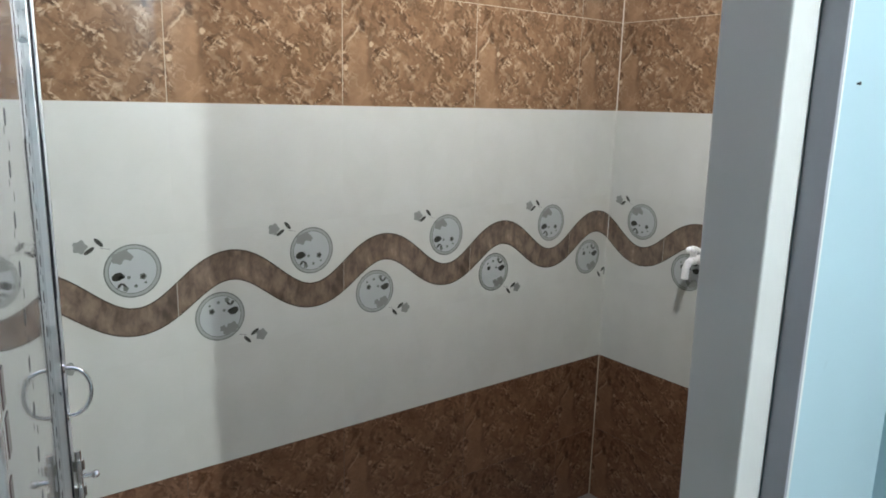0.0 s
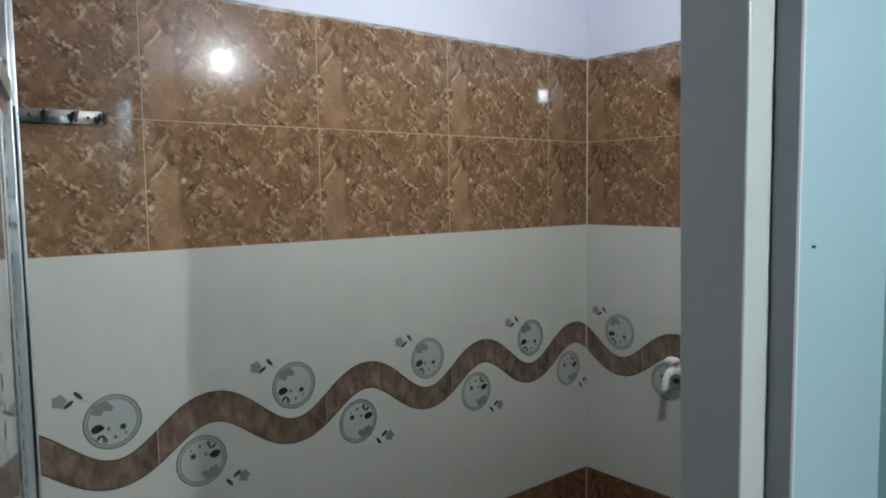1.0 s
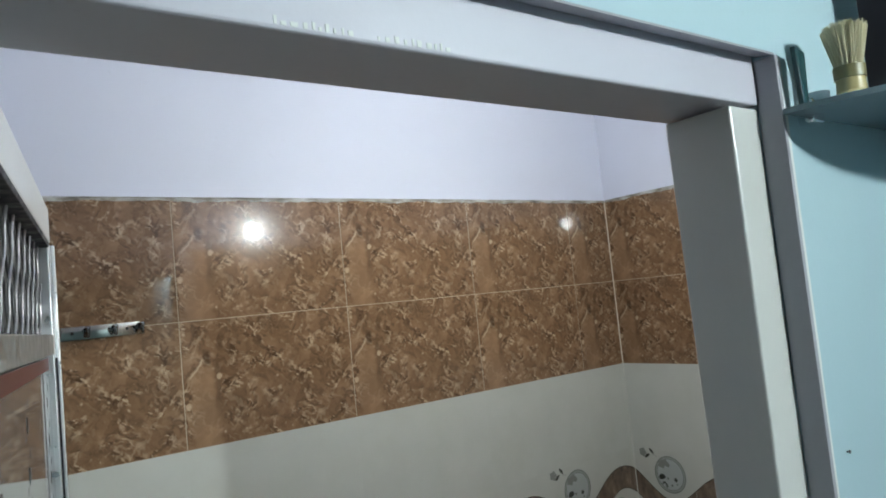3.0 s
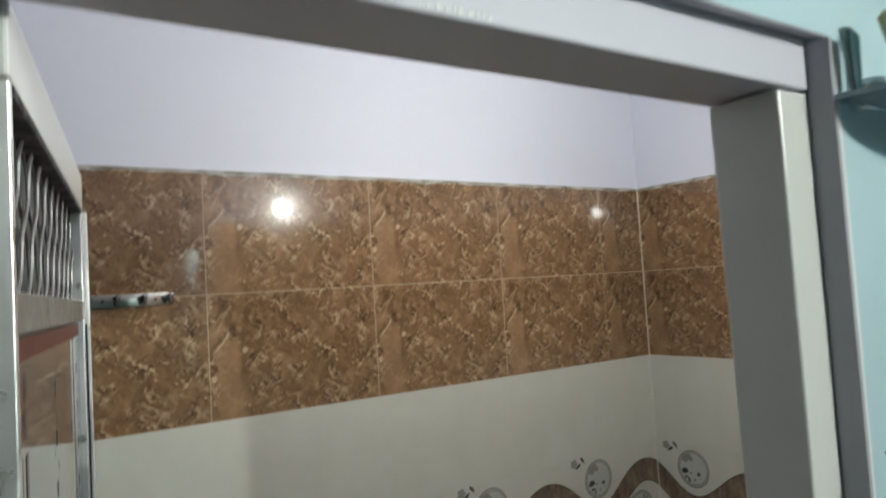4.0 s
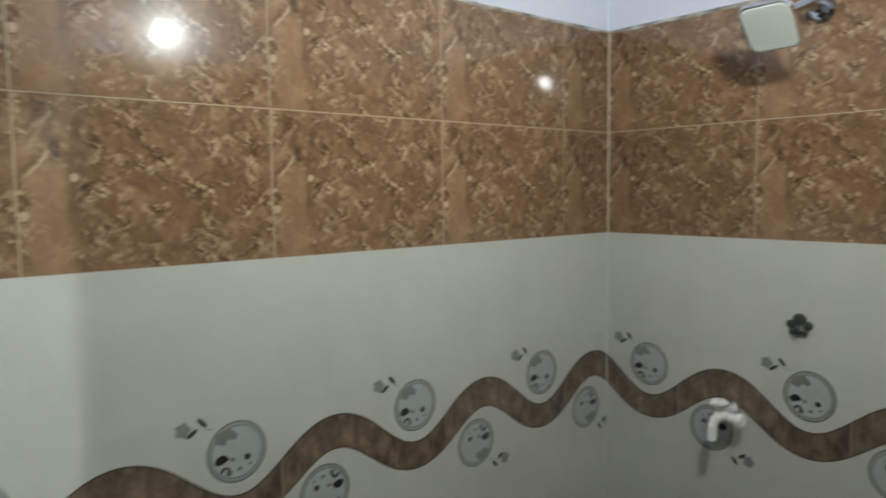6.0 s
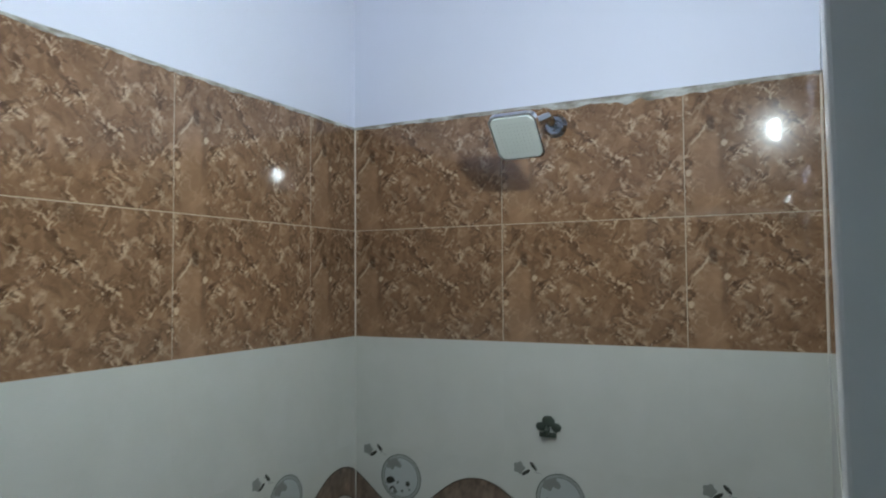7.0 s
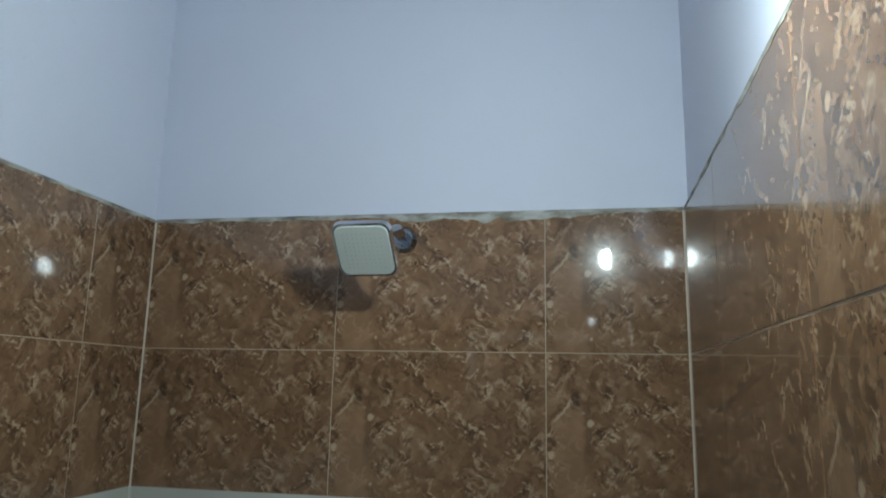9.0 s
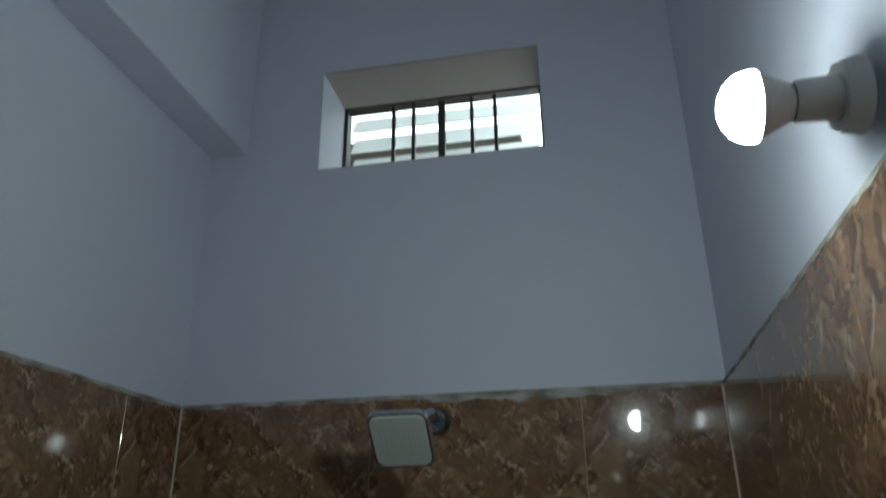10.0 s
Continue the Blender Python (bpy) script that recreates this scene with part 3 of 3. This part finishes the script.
# ---------------------------------------------------------------- lamps
def bulb_lamp(name, label, base, way, glowing):
    """A white batten holder with a frosted LED bulb along way from base on a wall."""
    base, way = Vector(base), Vector(way).normalized()
    lamp = root(name, label, "lamp", base)
    turn = way.to_track_quat("Z", "Y").to_matrix().to_4x4()
    lamp.matrix_world = Matrix.Translation(base) @ turn
    b = bmesh.new()
    tube(b, (0, 0, -0.004), (0, 0, 0.014), 0.034, 0.030, 28)
    part("rose", b, M_PTMT, lamp, "", True)
    b = bmesh.new()
    tube(b, (0, 0, 0.014), (0, 0, 0.050), 0.020, 0.018, 24)
    part("socket", b, M_PTMT, lamp, "", True)
    b = bmesh.new()
    tube(b, (0, 0, 0.050), (0, 0, 0.0803), 0.015, 0.0310, 28)
    part("bulb_body", b, M_PTMT, lamp, "", True)
    b = bmesh.new()
    ball(b, (0, 0, 0.084), 0.031, 1, 1, 0.9, seg=28)
    bmesh.ops.bisect_plane(b, geom=b.verts[:] + b.edges[:] + b.faces[:], plane_co=(0, 0, 0.0805), plane_no=(0, 0, 1), clear_inner=True)
    part("diffuser", b, glowing, lamp, "glowing frosted dome", True)
    return lamp


bulb_lamp("bulb_lamp", "lit white LED bulb in a white batten holder on the wall", (-0.928, Y_C + 0.026, 2.158), (0, 1, 0.0), M_BULB)
bulb_lamp("bulb_lamp", "lit white LED bulb in a holder on the blue hall wall", (X_E - 0.001, -2.63, 2.27), (-1, 0, -0.1), M_BULB_HALL)

# ---------------------------------------------------------------- shower
shower = root("shower_head", "square chrome shower head with a pale nozzle face on the wall", "shower", (0.0, -0.600, 2.040))
so = Vector((0.0, -0.600, 2.040))
hc = Vector((-0.209, -0.576, 1.977))
nrm = Vector((-0.743, 0.03, -0.655)).normalized()
b = bmesh.new()
tube(b, (0.0, 0, 0), (-0.012, 0, 0), 0.030, 0.022, 24)
tube(b, (-0.012, 0, 0), (-0.030, 0, 0), 0.017, 0.017, 6)
part("wall_flange", b, M_CHROME_DARK, shower, "", True)
back = hc - so - nrm * 0.040
b = bmesh.new()
path_tube(b, [(-0.004, 0, 0), (-0.085, -0.006, 0.004), tuple(back)], 0.0115, 14)
part("arm", b, M_CHROME_DARK, shower, "chrome arm", True)
b = bmesh.new()
ball(b, tuple(back), 0.019, seg=18)
tube(b, tuple(back), tuple(back + nrm * 0.028), 0.013, 0.024, 20)
part("swivel", b, M_CHROME_DARK, shower, "", True)
up = Vector((0, 0, 1))
zx = up.cross(nrm).normalized()
zy = nrm.cross(zx)
hm = Matrix.Translation(hc - so) @ Matrix((zx, zy, nrm)).transposed().to_4x4() @ Matrix.Rotation(radians(0), 4, "Z")


def cushion(b, half, depth0, depth1, corner, taper, m):
    """A square pad with round corners."""
    rings = []
    for d, s in ((depth0, taper), ((depth0 + depth1) / 2, 1.0), (depth1, 0.985)):
        vs = []
        for qx, qy, a0 in ((1, 1, 0), (-1, 1, 90), (-1, -1, 180), (1, -1, 270)):
            for k in range(7):
                a = radians(a0 + 15 * k)
                vs.append(b.verts.new(m @ Vector((s * (qx * (half - corner) + corner * math.cos(a)), s * (qy * (half - corner) + corner * math.sin(a)), d))))
        rings.append(vs)
    for r0, r1 in zip(rings, rings[1:]):
        for k in range(len(r0)):
            j = (k + 1) % len(r0)
            b.faces.new((r0[k], r0[j], r1[j], r1[k]))
    b.faces.new(list(reversed(rings[0])))
    b.faces.new(rings[-1])
    return b


b = cushion(bmesh.new(), 0.0580, -0.022, 0.0, 0.019, 0.72, hm)
part("head_shell", b, M_CHROME, shower, "", True)
b = cushion(bmesh.new(), 0.0525, 0.0, 0.003, 0.017, 1.0, hm)
face_ob = part("nozzle_face", b, M_FACE, shower, "pale grey nozzle face")
b = bmesh.new()
for i in range(9):
    for j in range(9):
        q = hm @ Vector((-0.036 + i * 0.009, -0.036 + j * 0.009, 0.0030))
        ball(b, tuple(q), 0.0012, seg=6)
tagged(part("nozzles", b, M_BAND, face_ob), kind="stuff")

# ---------------------------------------------------------------- taps
def make_tap(at):
    tap = root("wall_tap", "white plastic bib tap on a round flange", "tap", at, "taps on the short wall")
    b = bmesh.new()
    tube(b, (0, 0, 0), (-0.008, 0, 0), 0.028, 0.024, 24)
    part("flange", b, M_CHROME, tap, "", True)
    b = bmesh.new()
    tube(b, (-0.006, 0, 0), (-0.060, 0, 0), 0.012, 0.014, 18)
    ball(b, (-0.060, 0, 0), 0.016, seg=16)
    part("body", b, M_PTMT, tap, "", True)
    b = bmesh.new()
    path_tube(b, [(-0.060, 0, 0), (-0.082, 0.002, -0.006), (-0.092, 0.003, -0.024), (-0.094, 0.003, -0.058)], 0.0115, 16)
    part("spout", b, M_PTMT, tap, "", True)
    b = bmesh.new()
    tube(b, (-0.060, 0, 0.008), (-0.062, 0, 0.030), 0.010, 0.012, 16)
    for k in range(5):
        a = 2 * math.pi * k / 5
        ball(b, (-0.063 + 0.014 * math.cos(a), 0.014 * math.sin(a), 0.034), 0.011, 1, 1, 0.8, 12)
    ball(b, (-0.063, 0, 0.038), 0.014, 1, 1, 0.6, 14)
    part("handle", b, M_PTMT, tap, "", True)
    b = bmesh.new()
    tube(b, (-0.050, -0.010, -0.002), (-0.052, -0.046, -0.004), 0.011, 0.013, 16)
    ball(b, (-0.052, -0.050, -0.004), 0.019, 1, 0.7, 1, 16)
    part("side_valve", b, M_PTMT, tap, "", True)
    return tap


tap = make_tap((0.0, -0.402, 1.040))
copy_thing(tap, pose(0.0, -0.845, 1.040))

# ---------------------------------------------------------------- hook rail and small hook
rail = root("hook_rail", "stainless steel rail with a row of wall hooks", "hook rail", (-1.80, 0.0, 1.797))
b = bmesh.new()
def bow(x):
    """The thin plate stands off the wall and bends back to it at its end."""
    return -0.0085 if x < 0.075 else -0.0085 + (x - 0.075) * 0.085 + (x - 0.075) ** 2 * 0.12


rows = []
for k in range(9):
    u = -1 + k / 4
    rows.append([b.verts.new((x, bow(x) - 0.0008 * (1 - u * u) + 0.0007 * u, 0.014 * u)) for x in [-0.17 + 0.338 * j / 26 for j in range(27)]])
for p, q in zip(rows, rows[1:]):
    for j in range(26):
        b.faces.new((p[j], p[j + 1], q[j + 1], q[j]))
bmesh.ops.recalc_face_normals(b, faces=b.faces[:])
bmesh.ops.solidify(b, geom=b.faces[:], thickness=0.0012)
plate = part("back_plate", b, M_POLISHED, rail, "polished steel back plate", True)
for k in range(6):
    x = 0.158 - k * 0.056
    b = bmesh.new()
    tube(b, (x, 0.004, 0.004), (x, -0.014, 0.004), 0.009, 0.007, 16)
    path_tube(b, [(x, -0.012, 0.002), (x, -0.023, -0.009), (x, -0.028, -0.004), (x, -0.029, 0.006)], 0.0036, 10)
    ball(b, (x, -0.029, 0.008), 0.0055, seg=12)
    part("hook", b, M_CHROME_DARK, rail, "", True)
for k in range(3):
    x = 0.130 - k * 0.112
    b = bmesh.new()
    ball(b, (x, bow(x) - 0.001, 0), 0.0036, 1, 0.4, 1, 10)
    part("screw", b, M_BLACK, plate)

hook = root("adhesive_hook", "small dark green stick-on hook on the ivory tiles", "hook", (0.0, -0.572, 1.297))
b = bmesh.new()
for dy, dz, r in ((0, 0.012, 0.017), (0.020, -0.002, 0.013), (-0.020, -0.002, 0.013)):
    ball(b, (-0.003, dy, dz), r, 0.25, 1, 0.85, 16)
part("back_plate", b, M_HOOK, hook, "", True)
b = bmesh.new()
path_tube(b, [(-0.004, 0.0, -0.004), (-0.014, 0.0, -0.018), (-0.022, 0.0, -0.016), (-0.024, 0.0, -0.006)], 0.005, 10)
box(b, -0.010, -0.004, -0.022, 0.022, -0.026, -0.014, 0.002)
part("peg", b, M_HOOK, hook, "", True)

# ---------------------------------------------------------------- corner shelf in the hall and its things
SHZ = 1.978
shelf = root("corner_shelf", "quarter-round tinted glass shelf in the blue corner", "shelf", (X_E, Y_OUT, SHZ))
b = bmesh.new()
R = 0.300
lower, upper = [], []
for zz, row in ((0.0, lower), (0.007, upper)):
    row.append(b.verts.new((-0.001, -0.001, zz)))
    for k in range(25):
        a = radians(180 + 90 * k / 24)
        row.append(b.verts.new((min(R * math.cos(a), -0.001), min(R * math.sin(a), -0.001), zz)))
b.faces.new(list(reversed(lower)))
b.faces.new(upper)
for k in range(len(lower)):
    j = (k + 1) % len(lower)
    b.faces.new((lower[k], lower[j], upper[j], upper[k]))
bmesh.ops.recalc_face_normals(b, faces=b.faces[:])
part("glass", b, M_SHELF, shelf, "tinted glass plate")
for dx, dy in ((-0.25, -0.012), (-0.012, -0.25)):
    b = bmesh.new()
    box(b, dx - 0.014, dx + 0.014, dy - 0.011, dy + 0.011, -0.012, 0.020, 0.003)
    part("bracket", b, M_CHROME, shelf, "chrome bracket")

brush = root("shaving_brush", "shaving brush with cream bristles standing on the shelf", "brush", (-1.100, -1.340, SHZ + 0.007))
b = bmesh.new()
for r0, r1, z0, z1 in ((0.0235, 0.0225, 0, 0.004), (0.0225, 0.0175, 0.004, 0.011), (0.0175, 0.0165, 0.011, 0.026), (0.0165, 0.0175, 0.026, 0.042)):
    tube(b, (0, 0, z0), (0, 0, z1), r0, r1, 28)
part("handle", b, M_HANDLE, brush, "gold-cream plastic handle", True)
b = bmesh.new()
tube(b, (0, 0, 0.027), (0, 0, 0.0425), 0.0182, 0.0186, 28)
part("ferrule", b, M_FERRULE, brush, "olive band round the bristles", True)
b = bmesh.new()
tube(b, (0, 0, 0.041), (0, 0, 0.092), 0.0140, 0.0225, 20)
rnd = random.Random(5)
for k in range(420):
    a, q = rnd.uniform(0, 2 * math.pi), math.sqrt(rnd.random())
    p0 = (0.0155 * q * math.cos(a), 0.0155 * q * math.sin(a), 0.042)
    p1 = (0.027 * q * math.cos(a), 0.027 * q * math.sin(a), 0.100 - 0.008 * q * q + rnd.uniform(-0.003, 0.003))
    tube(b, p0, p1, 0.0007, 0.0004, 4)
tagged(part("bristles", b, M_BRISTLE, brush, "cream bristles"), kind="stuff")

comb = root("hair_brush", "dark teal plastic brush handle standing in a clear cup", "brush", (-1.142, -1.300, SHZ + 0.007))
b = bmesh.new()
box(b, -0.012, 0.012, -0.0035, 0.0035, 0.0, 0.076, 0.0015)
for v in b.verts:  # a flat paddle, narrow at its foot and cut aslant at the top
    v.co.x *= 0.55 + 0.45 * v.co.z / 0.076
    if v.co.z > 0.05:
        v.co.z -= 0.25 * (v.co.x + 0.012)
part("handle", b, M_COMB, comb, "", True)
cup = root("clear_cup", "low clear plastic cup on the glass shelf", "cup", (-1.098, -1.297, SHZ + 0.007))
b = bmesh.new()
tube(b, (0, 0, 0), (0, 0, 0.022), 0.013, 0.015, 20, caps=False)
disc_v = [b.verts.new((0.013 * math.cos(2 * math.pi * k / 20), 0.013 * math.sin(2 * math.pi * k / 20), 0.001)) for k in range(20)]
b.faces.new(disc_v)
part("body", b, M_SHELF, cup, "", True)

nail = root("wall_nail", "small dark nail stuck in the blue wall", "nail", (-1.115, Y_OUT, 1.55))
b = bmesh.new()
tube(b, (0, 0.004, 0), (0, -0.003, 0.0005), 0.0012, seg=8)
part("shank", b, M_IRON, nail)
b = bmesh.new()
tube(b, (0, -0.003, 0.0005), (0, -0.0042, 0.0006), 0.0022, seg=12)
part("nail_head", b, M_IRON, nail)

pouch = root("toiletry_pouch", "dark printed toiletry packet leaning in the shelf corner", "packet", (-0.932, -1.378, SHZ + 0.007))
b = bmesh.new()
cushion(b, 0.078, -0.020, 0.020, 0.016, 0.88, pose(0, 0, 0.148, 90, 0, -72) @ Matrix.Diagonal((1, 1.9, 1, 1)))
part("body", b, M_POUCH, pouch, "", True)
for zz, w in ((0.075, 0.030), (0.115, 0.046), (0.168, 0.040)):
    b = bmesh.new()
    box(b, 0.004 - w, 0.030, -0.0015, 0.0015, zz - 0.004, zz + 0.004, 0.001, pose(0, 0, 0, 0, 0, -72) @ pose(0, -0.0208, 0))
    part("print_band", b, M_PETAL, pouch)

# ---------------------------------------------------------------- tiles
# a wall's tiles lie in its own frame: x along the wall from its left end, z up, the tiled face at y = 0, the wall behind at +y
rnd = random.Random(11)
mesh_cache = {}


def tile_mesh(w, h, d, gap, mat):
    key = (round(w, 4), round(h, 4), mat.name)
    if key not in mesh_cache:
        b = bmesh.new()
        g, c = gap / 2, 0.0008 if mat is not M_WHITE else 0.00005
        f = [b.verts.new(p) for p in ((g + c, 0, g + c), (w - g - c, 0, g + c), (w - g - c, 0, h - g - c), (g + c, 0, h - g - c))]
        s = [b.verts.new(p) for p in ((g, c, g), (w - g, c, g), (w - g, c, h - g), (g, c, h - g))]
        k = [b.verts.new(p) for p in ((g, d, g), (w - g, d, g), (w - g, d, h - g), (g, d, h - g))]
        b.faces.new(f)
        for a, e in ((f, s), (s, k)):
            for i in range(4):
                j = (i + 1) % 4
                b.faces.new((a[j], a[i], e[i], e[j]))
        mesh_cache[key] = mesh_of("tile", b, mat)
    return mesh_cache[key]


WAVE_T = 0.357                 # where the ribbon is lowest, along one tile


def wave_z(s):
    return 1.053 - 0.0550 * math.cos(2 * math.pi * (s - WAVE_T) / TW)


def ribbon(s0, s1, half, y):
    b = bmesh.new()
    n = max(2, int((s1 - s0) / 0.006))
    low, high = [], []
    for k in range(n + 1):
        s = s0 + 0.0006 + (s1 - s0 - 0.0012) * k / n
        dz = (wave_z(s + 1e-4) - wave_z(s - 1e-4)) / 2e-4
        q = (half + 0.0022 * (wave_z(s) - 1.053) / 0.055) * math.sqrt(1 + dz * dz) * (1 - 0.05 * min(1, abs(dz)))
        low.append(b.verts.new((s - s0, y, wave_z(s) - q - 0.9)))
        high.append(b.verts.new((s - s0, y, wave_z(s) + q - 0.9)))
    for k in range(n):
        b.faces.new((low[k], low[k + 1], high[k + 1], high[k]))
    return b


def medallion(x, z, flip, parent):
    """A round printed picture with a ring, small flowers inside and a sprig outside."""
    g = -1 if flip else 1
    b = bmesh.new()
    disc(b, x, z, -0.0004, 0.060, 40)
    base = part("medallion", b, M_DISC, parent)
    b = bmesh.new()
    ring(b, x, z, -0.0006, 0.0520, 0.0615)
    part("medallion_band", b, M_BAND, parent)
    b = bmesh.new()
    ring(b, x, z, -0.0009, 0.0598, 0.0628)
    ring(b, x, z, -0.0009, 0.0518, 0.0535)
    for u, v, r in ((-0.018, -0.040, 0.006), (0.021, -0.015, 0.0075), (-0.010, -0.014, 0.004), (0.026, -0.030, 0.003), (0.004, -0.036, 0.004)):
        disc(b, x + g * u, z + g * v, -0.0012, r, 20, wob=0.15)
    part("medallion_print", b, M_RING, parent)
    b = bmesh.new()
    for u, v, r in ((-0.030, 0.033, 0.014), (-0.016, 0.040, 0.011), (-0.006, 0.033, 0.008)):
        disc(b, x + g * u, z + g * v, -0.0010 - r * 0.01, r, 30, wob=0.14)
    part("medallion_flower", b, M_PETAL, parent)
    b = bmesh.new()
    for u, v, r, sx, t in ((-0.034, -0.010, 0.0130, 0.72, 0.35), (-0.026, -0.011, 0.008, 0.6, 0.1), (-0.031, -0.031, 0.007, 0.45, 0.9), (-0.021, -0.031, 0.007, 0.4, 2.3), (0.021, -0.015, 0.0048, 1.0, 0)):
        disc(b, x + g * u, z + g * v, -0.0016, r, 16, 1, sx, t)
    for u, v, t in ((-0.068, 0.073, -0.85), (-0.088, 0.056, 0.6)):
        disc(b, x + g * u, z + g * v, -0.0006, 0.013, 16, 1, 0.36, t)
    part("leaf_print", b, M_INK, parent)
    b = bmesh.new()
    disc(b, x - g * 0.106, z + g * 0.066, -0.0006, 0.0145, 30, wob=0.14)
    box(b, x - 0.010, x + 0.010, -0.0006, -0.0004, z - 0.0007, z + 0.0007, 0.0, Matrix.Translation((x - g * 0.056, 0, z + g * 0.058)) @ Matrix.Rotation(0.25, 4, "Y") @ Matrix.Translation((-x, 0, -z)))
    part("flower_print", b, M_PETAL, parent)


def tile_wall(wall, m, length, cuts, wave_shift, z_from=0.0):
    """All tiles of one wall. cuts: places of upright joints from the left end; wave_shift: the ribbon's place at the left end."""
    edges = [0.0] + [c for c in sorted(cuts) if 0.004 < c < length - 0.004] + [length]
    rows = [(0.0, 0.285, M_DARK), (0.285, Z_LOW, M_DARK), (Z_LOW, 0.9, M_WHITE), (0.9, 1.2, M_WHITE), (1.2, Z_MID, M_WHITE), (Z_MID, Z_ROW, M_BROWN), (Z_ROW, Z_TOP, M_BROWN)]
    b = bmesh.new()
    box(b, 0, length, 0.0010, 0.0095, Z_MID, Z_TOP - 0.001)
    gr = part("grout", b, M_GROUT, wall)
    gr.matrix_world = m
    b = bmesh.new()
    box(b, 0, length, 0.0016, 0.0095, 0, Z_LOW)
    gr = part("grout", b, M_GROUT_DARK, wall)
    gr.matrix_world = m
    b = bmesh.new()
    box(b, 0, length, 0.0016, 0.0095, Z_LOW, Z_MID)
    gr = part("grout", b, M_GROUT_WHITE, wall)
    gr.matrix_world = m
    for z0, z1, mat in rows:
        border = z0 == 0.9
        if border:
            first = -wave_shift % TW
            ed = [0.0] + [first + k * TW for k in range(12) if 0.004 < first + k * TW < length - 0.004] + [length]
        else:
            ed = edges
        for a, e in zip(ed, ed[1:]):
            gap = 0.0 if mat is M_WHITE else 0.0022 if mat is M_BROWN else 0.0016
            t = new("tile", tile_mesh(e - a, z1 - z0, 0.007, gap, mat))
            t.parent = wall
            tilt = 0.0 if mat is M_WHITE else 0.05
            t.matrix_world = m @ pose(a, 0, z0, rnd.uniform(-tilt, tilt), 0, rnd.uniform(-tilt, tilt))
            if border:
                s0, s1 = a + wave_shift, e + wave_shift
                o = part("ribbon_outline", ribbon(s0, s1, 0.0368, -0.0003), M_OUTLINE, t)
                part("ribbon", ribbon(s0, s1, 0.0336, -0.0007), M_WAVE, t)
                for k in range(-1, 12):
                    for off, zc, flip in ((WAVE_T - 0.003, 1.121, False), (WAVE_T - 0.003 + 0.197, 0.980, True)):
                        s = off + k * TW
                        if s0 + 0.02 < s < s1 - 0.02 and a + 0.0 <= s - wave_shift <= e:
                            medallion(s - s0, zc - 0.9, flip, t)


LA = -X_D
tile_wall(wall_north, Matrix.Translation((X_D, 0, 0)), LA, [LA + JOINTS - k * TW for k in range(5)], (X_D - JOINTS) % TW)
LB = -Y_C
tile_wall(wall_east, Matrix.Rotation(radians(-90), 4, "Z"), LB, [0.453, 0.904], -JOINTS % TW)
tile_wall(wall_south, SKEW @ Matrix.Translation((0, Y_C, 0)) @ Matrix.Rotation(radians(180), 4, "Z"), -DOOR_R - 0.002, [0.343, 0.793], (LB - JOINTS) % TW)
tile_wall(wall_west, Matrix.Translation((X_D, Y_C, 0)) @ Matrix.Rotation(radians(90), 4, "Z"), LB, [0.285, 0.735], 0.1)


# cream grout beads in the upright corners
def bead(wall, x, y):
    for z0, z1, mat in ((0.0, Z_LOW, M_GROUT), (Z_LOW, Z_MID, M_GROUT_WHITE), (Z_MID, Z_TOP - 0.002, M_BEAD_CREAM)):
        b = bmesh.new()
        tube(b, (x, y, z0), (x, y, z1), 0.0029, seg=8)
        part("grout_bead", b, mat, wall)


bead(wall_east, 0.0, 0.0)
bead(wall_south, 0.0, Y_C)
b = bmesh.new()
box(b, DOOR_R - 0.0008, DOOR_R + 0.0018, Y_C - 0.012, Y_C + 0.0006, 0.0, DOOR_T)
b.transform(SKEW)
part("tile_end_filler", b, M_BEAD, wall_south)


# smeared cement along the top edge of the tiles
def cement_edge(wall, m, length, seed, heavy, lip=0.0014):
    b = bmesh.new()
    r = random.Random(seed)
    n = int(length / 0.012)
    top, mid, bot = [], [], []
    for k in range(n + 1):
        u = length * k / n
        nz = noise.noise((u * 9, seed, 0)) * 0.5 + noise.noise((u * 34, seed, 3)) * 0.35
        top.append(b.verts.new((u, 0.008, Z_TOP + 0.007)))
        mid.append(b.verts.new((u, -lip, Z_TOP + 0.002)))
        bot.append(b.verts.new((u, 0.0002 - lip, Z_TOP - max(0.0006, (0.005 + 0.022 * heavy(u)) * (0.6 + 1.3 * nz) + r.uniform(-0.001, 0.001)))))
    for k in range(n):
        b.faces.new((bot[k], bot[k + 1], mid[k + 1], mid[k]))
        b.faces.new((mid[k], mid[k + 1], top[k + 1], top[k]))
    e = part("cement_edge", b, M_CEMENT, wall, "uneven smear of white cement")
    e.matrix_world = m
    return e


cement_edge(wall_east, Matrix.Rotation(radians(-90), 4, "Z"), LB, 4, lambda u: 0.15 + 0.85 * math.exp(-((u - 0.80) / 0.17) ** 2))
cement_edge(wall_north, Matrix.Translation((X_D, 0, 0)), LA, 9, lambda u: 0.12)
cement_edge(wall_south, SKEW @ Matrix.Translation((0, Y_C, 0)) @ Matrix.Rotation(radians(180), 4, "Z"), -DOOR_R, 6, lambda u: 0.1, 0.0007)
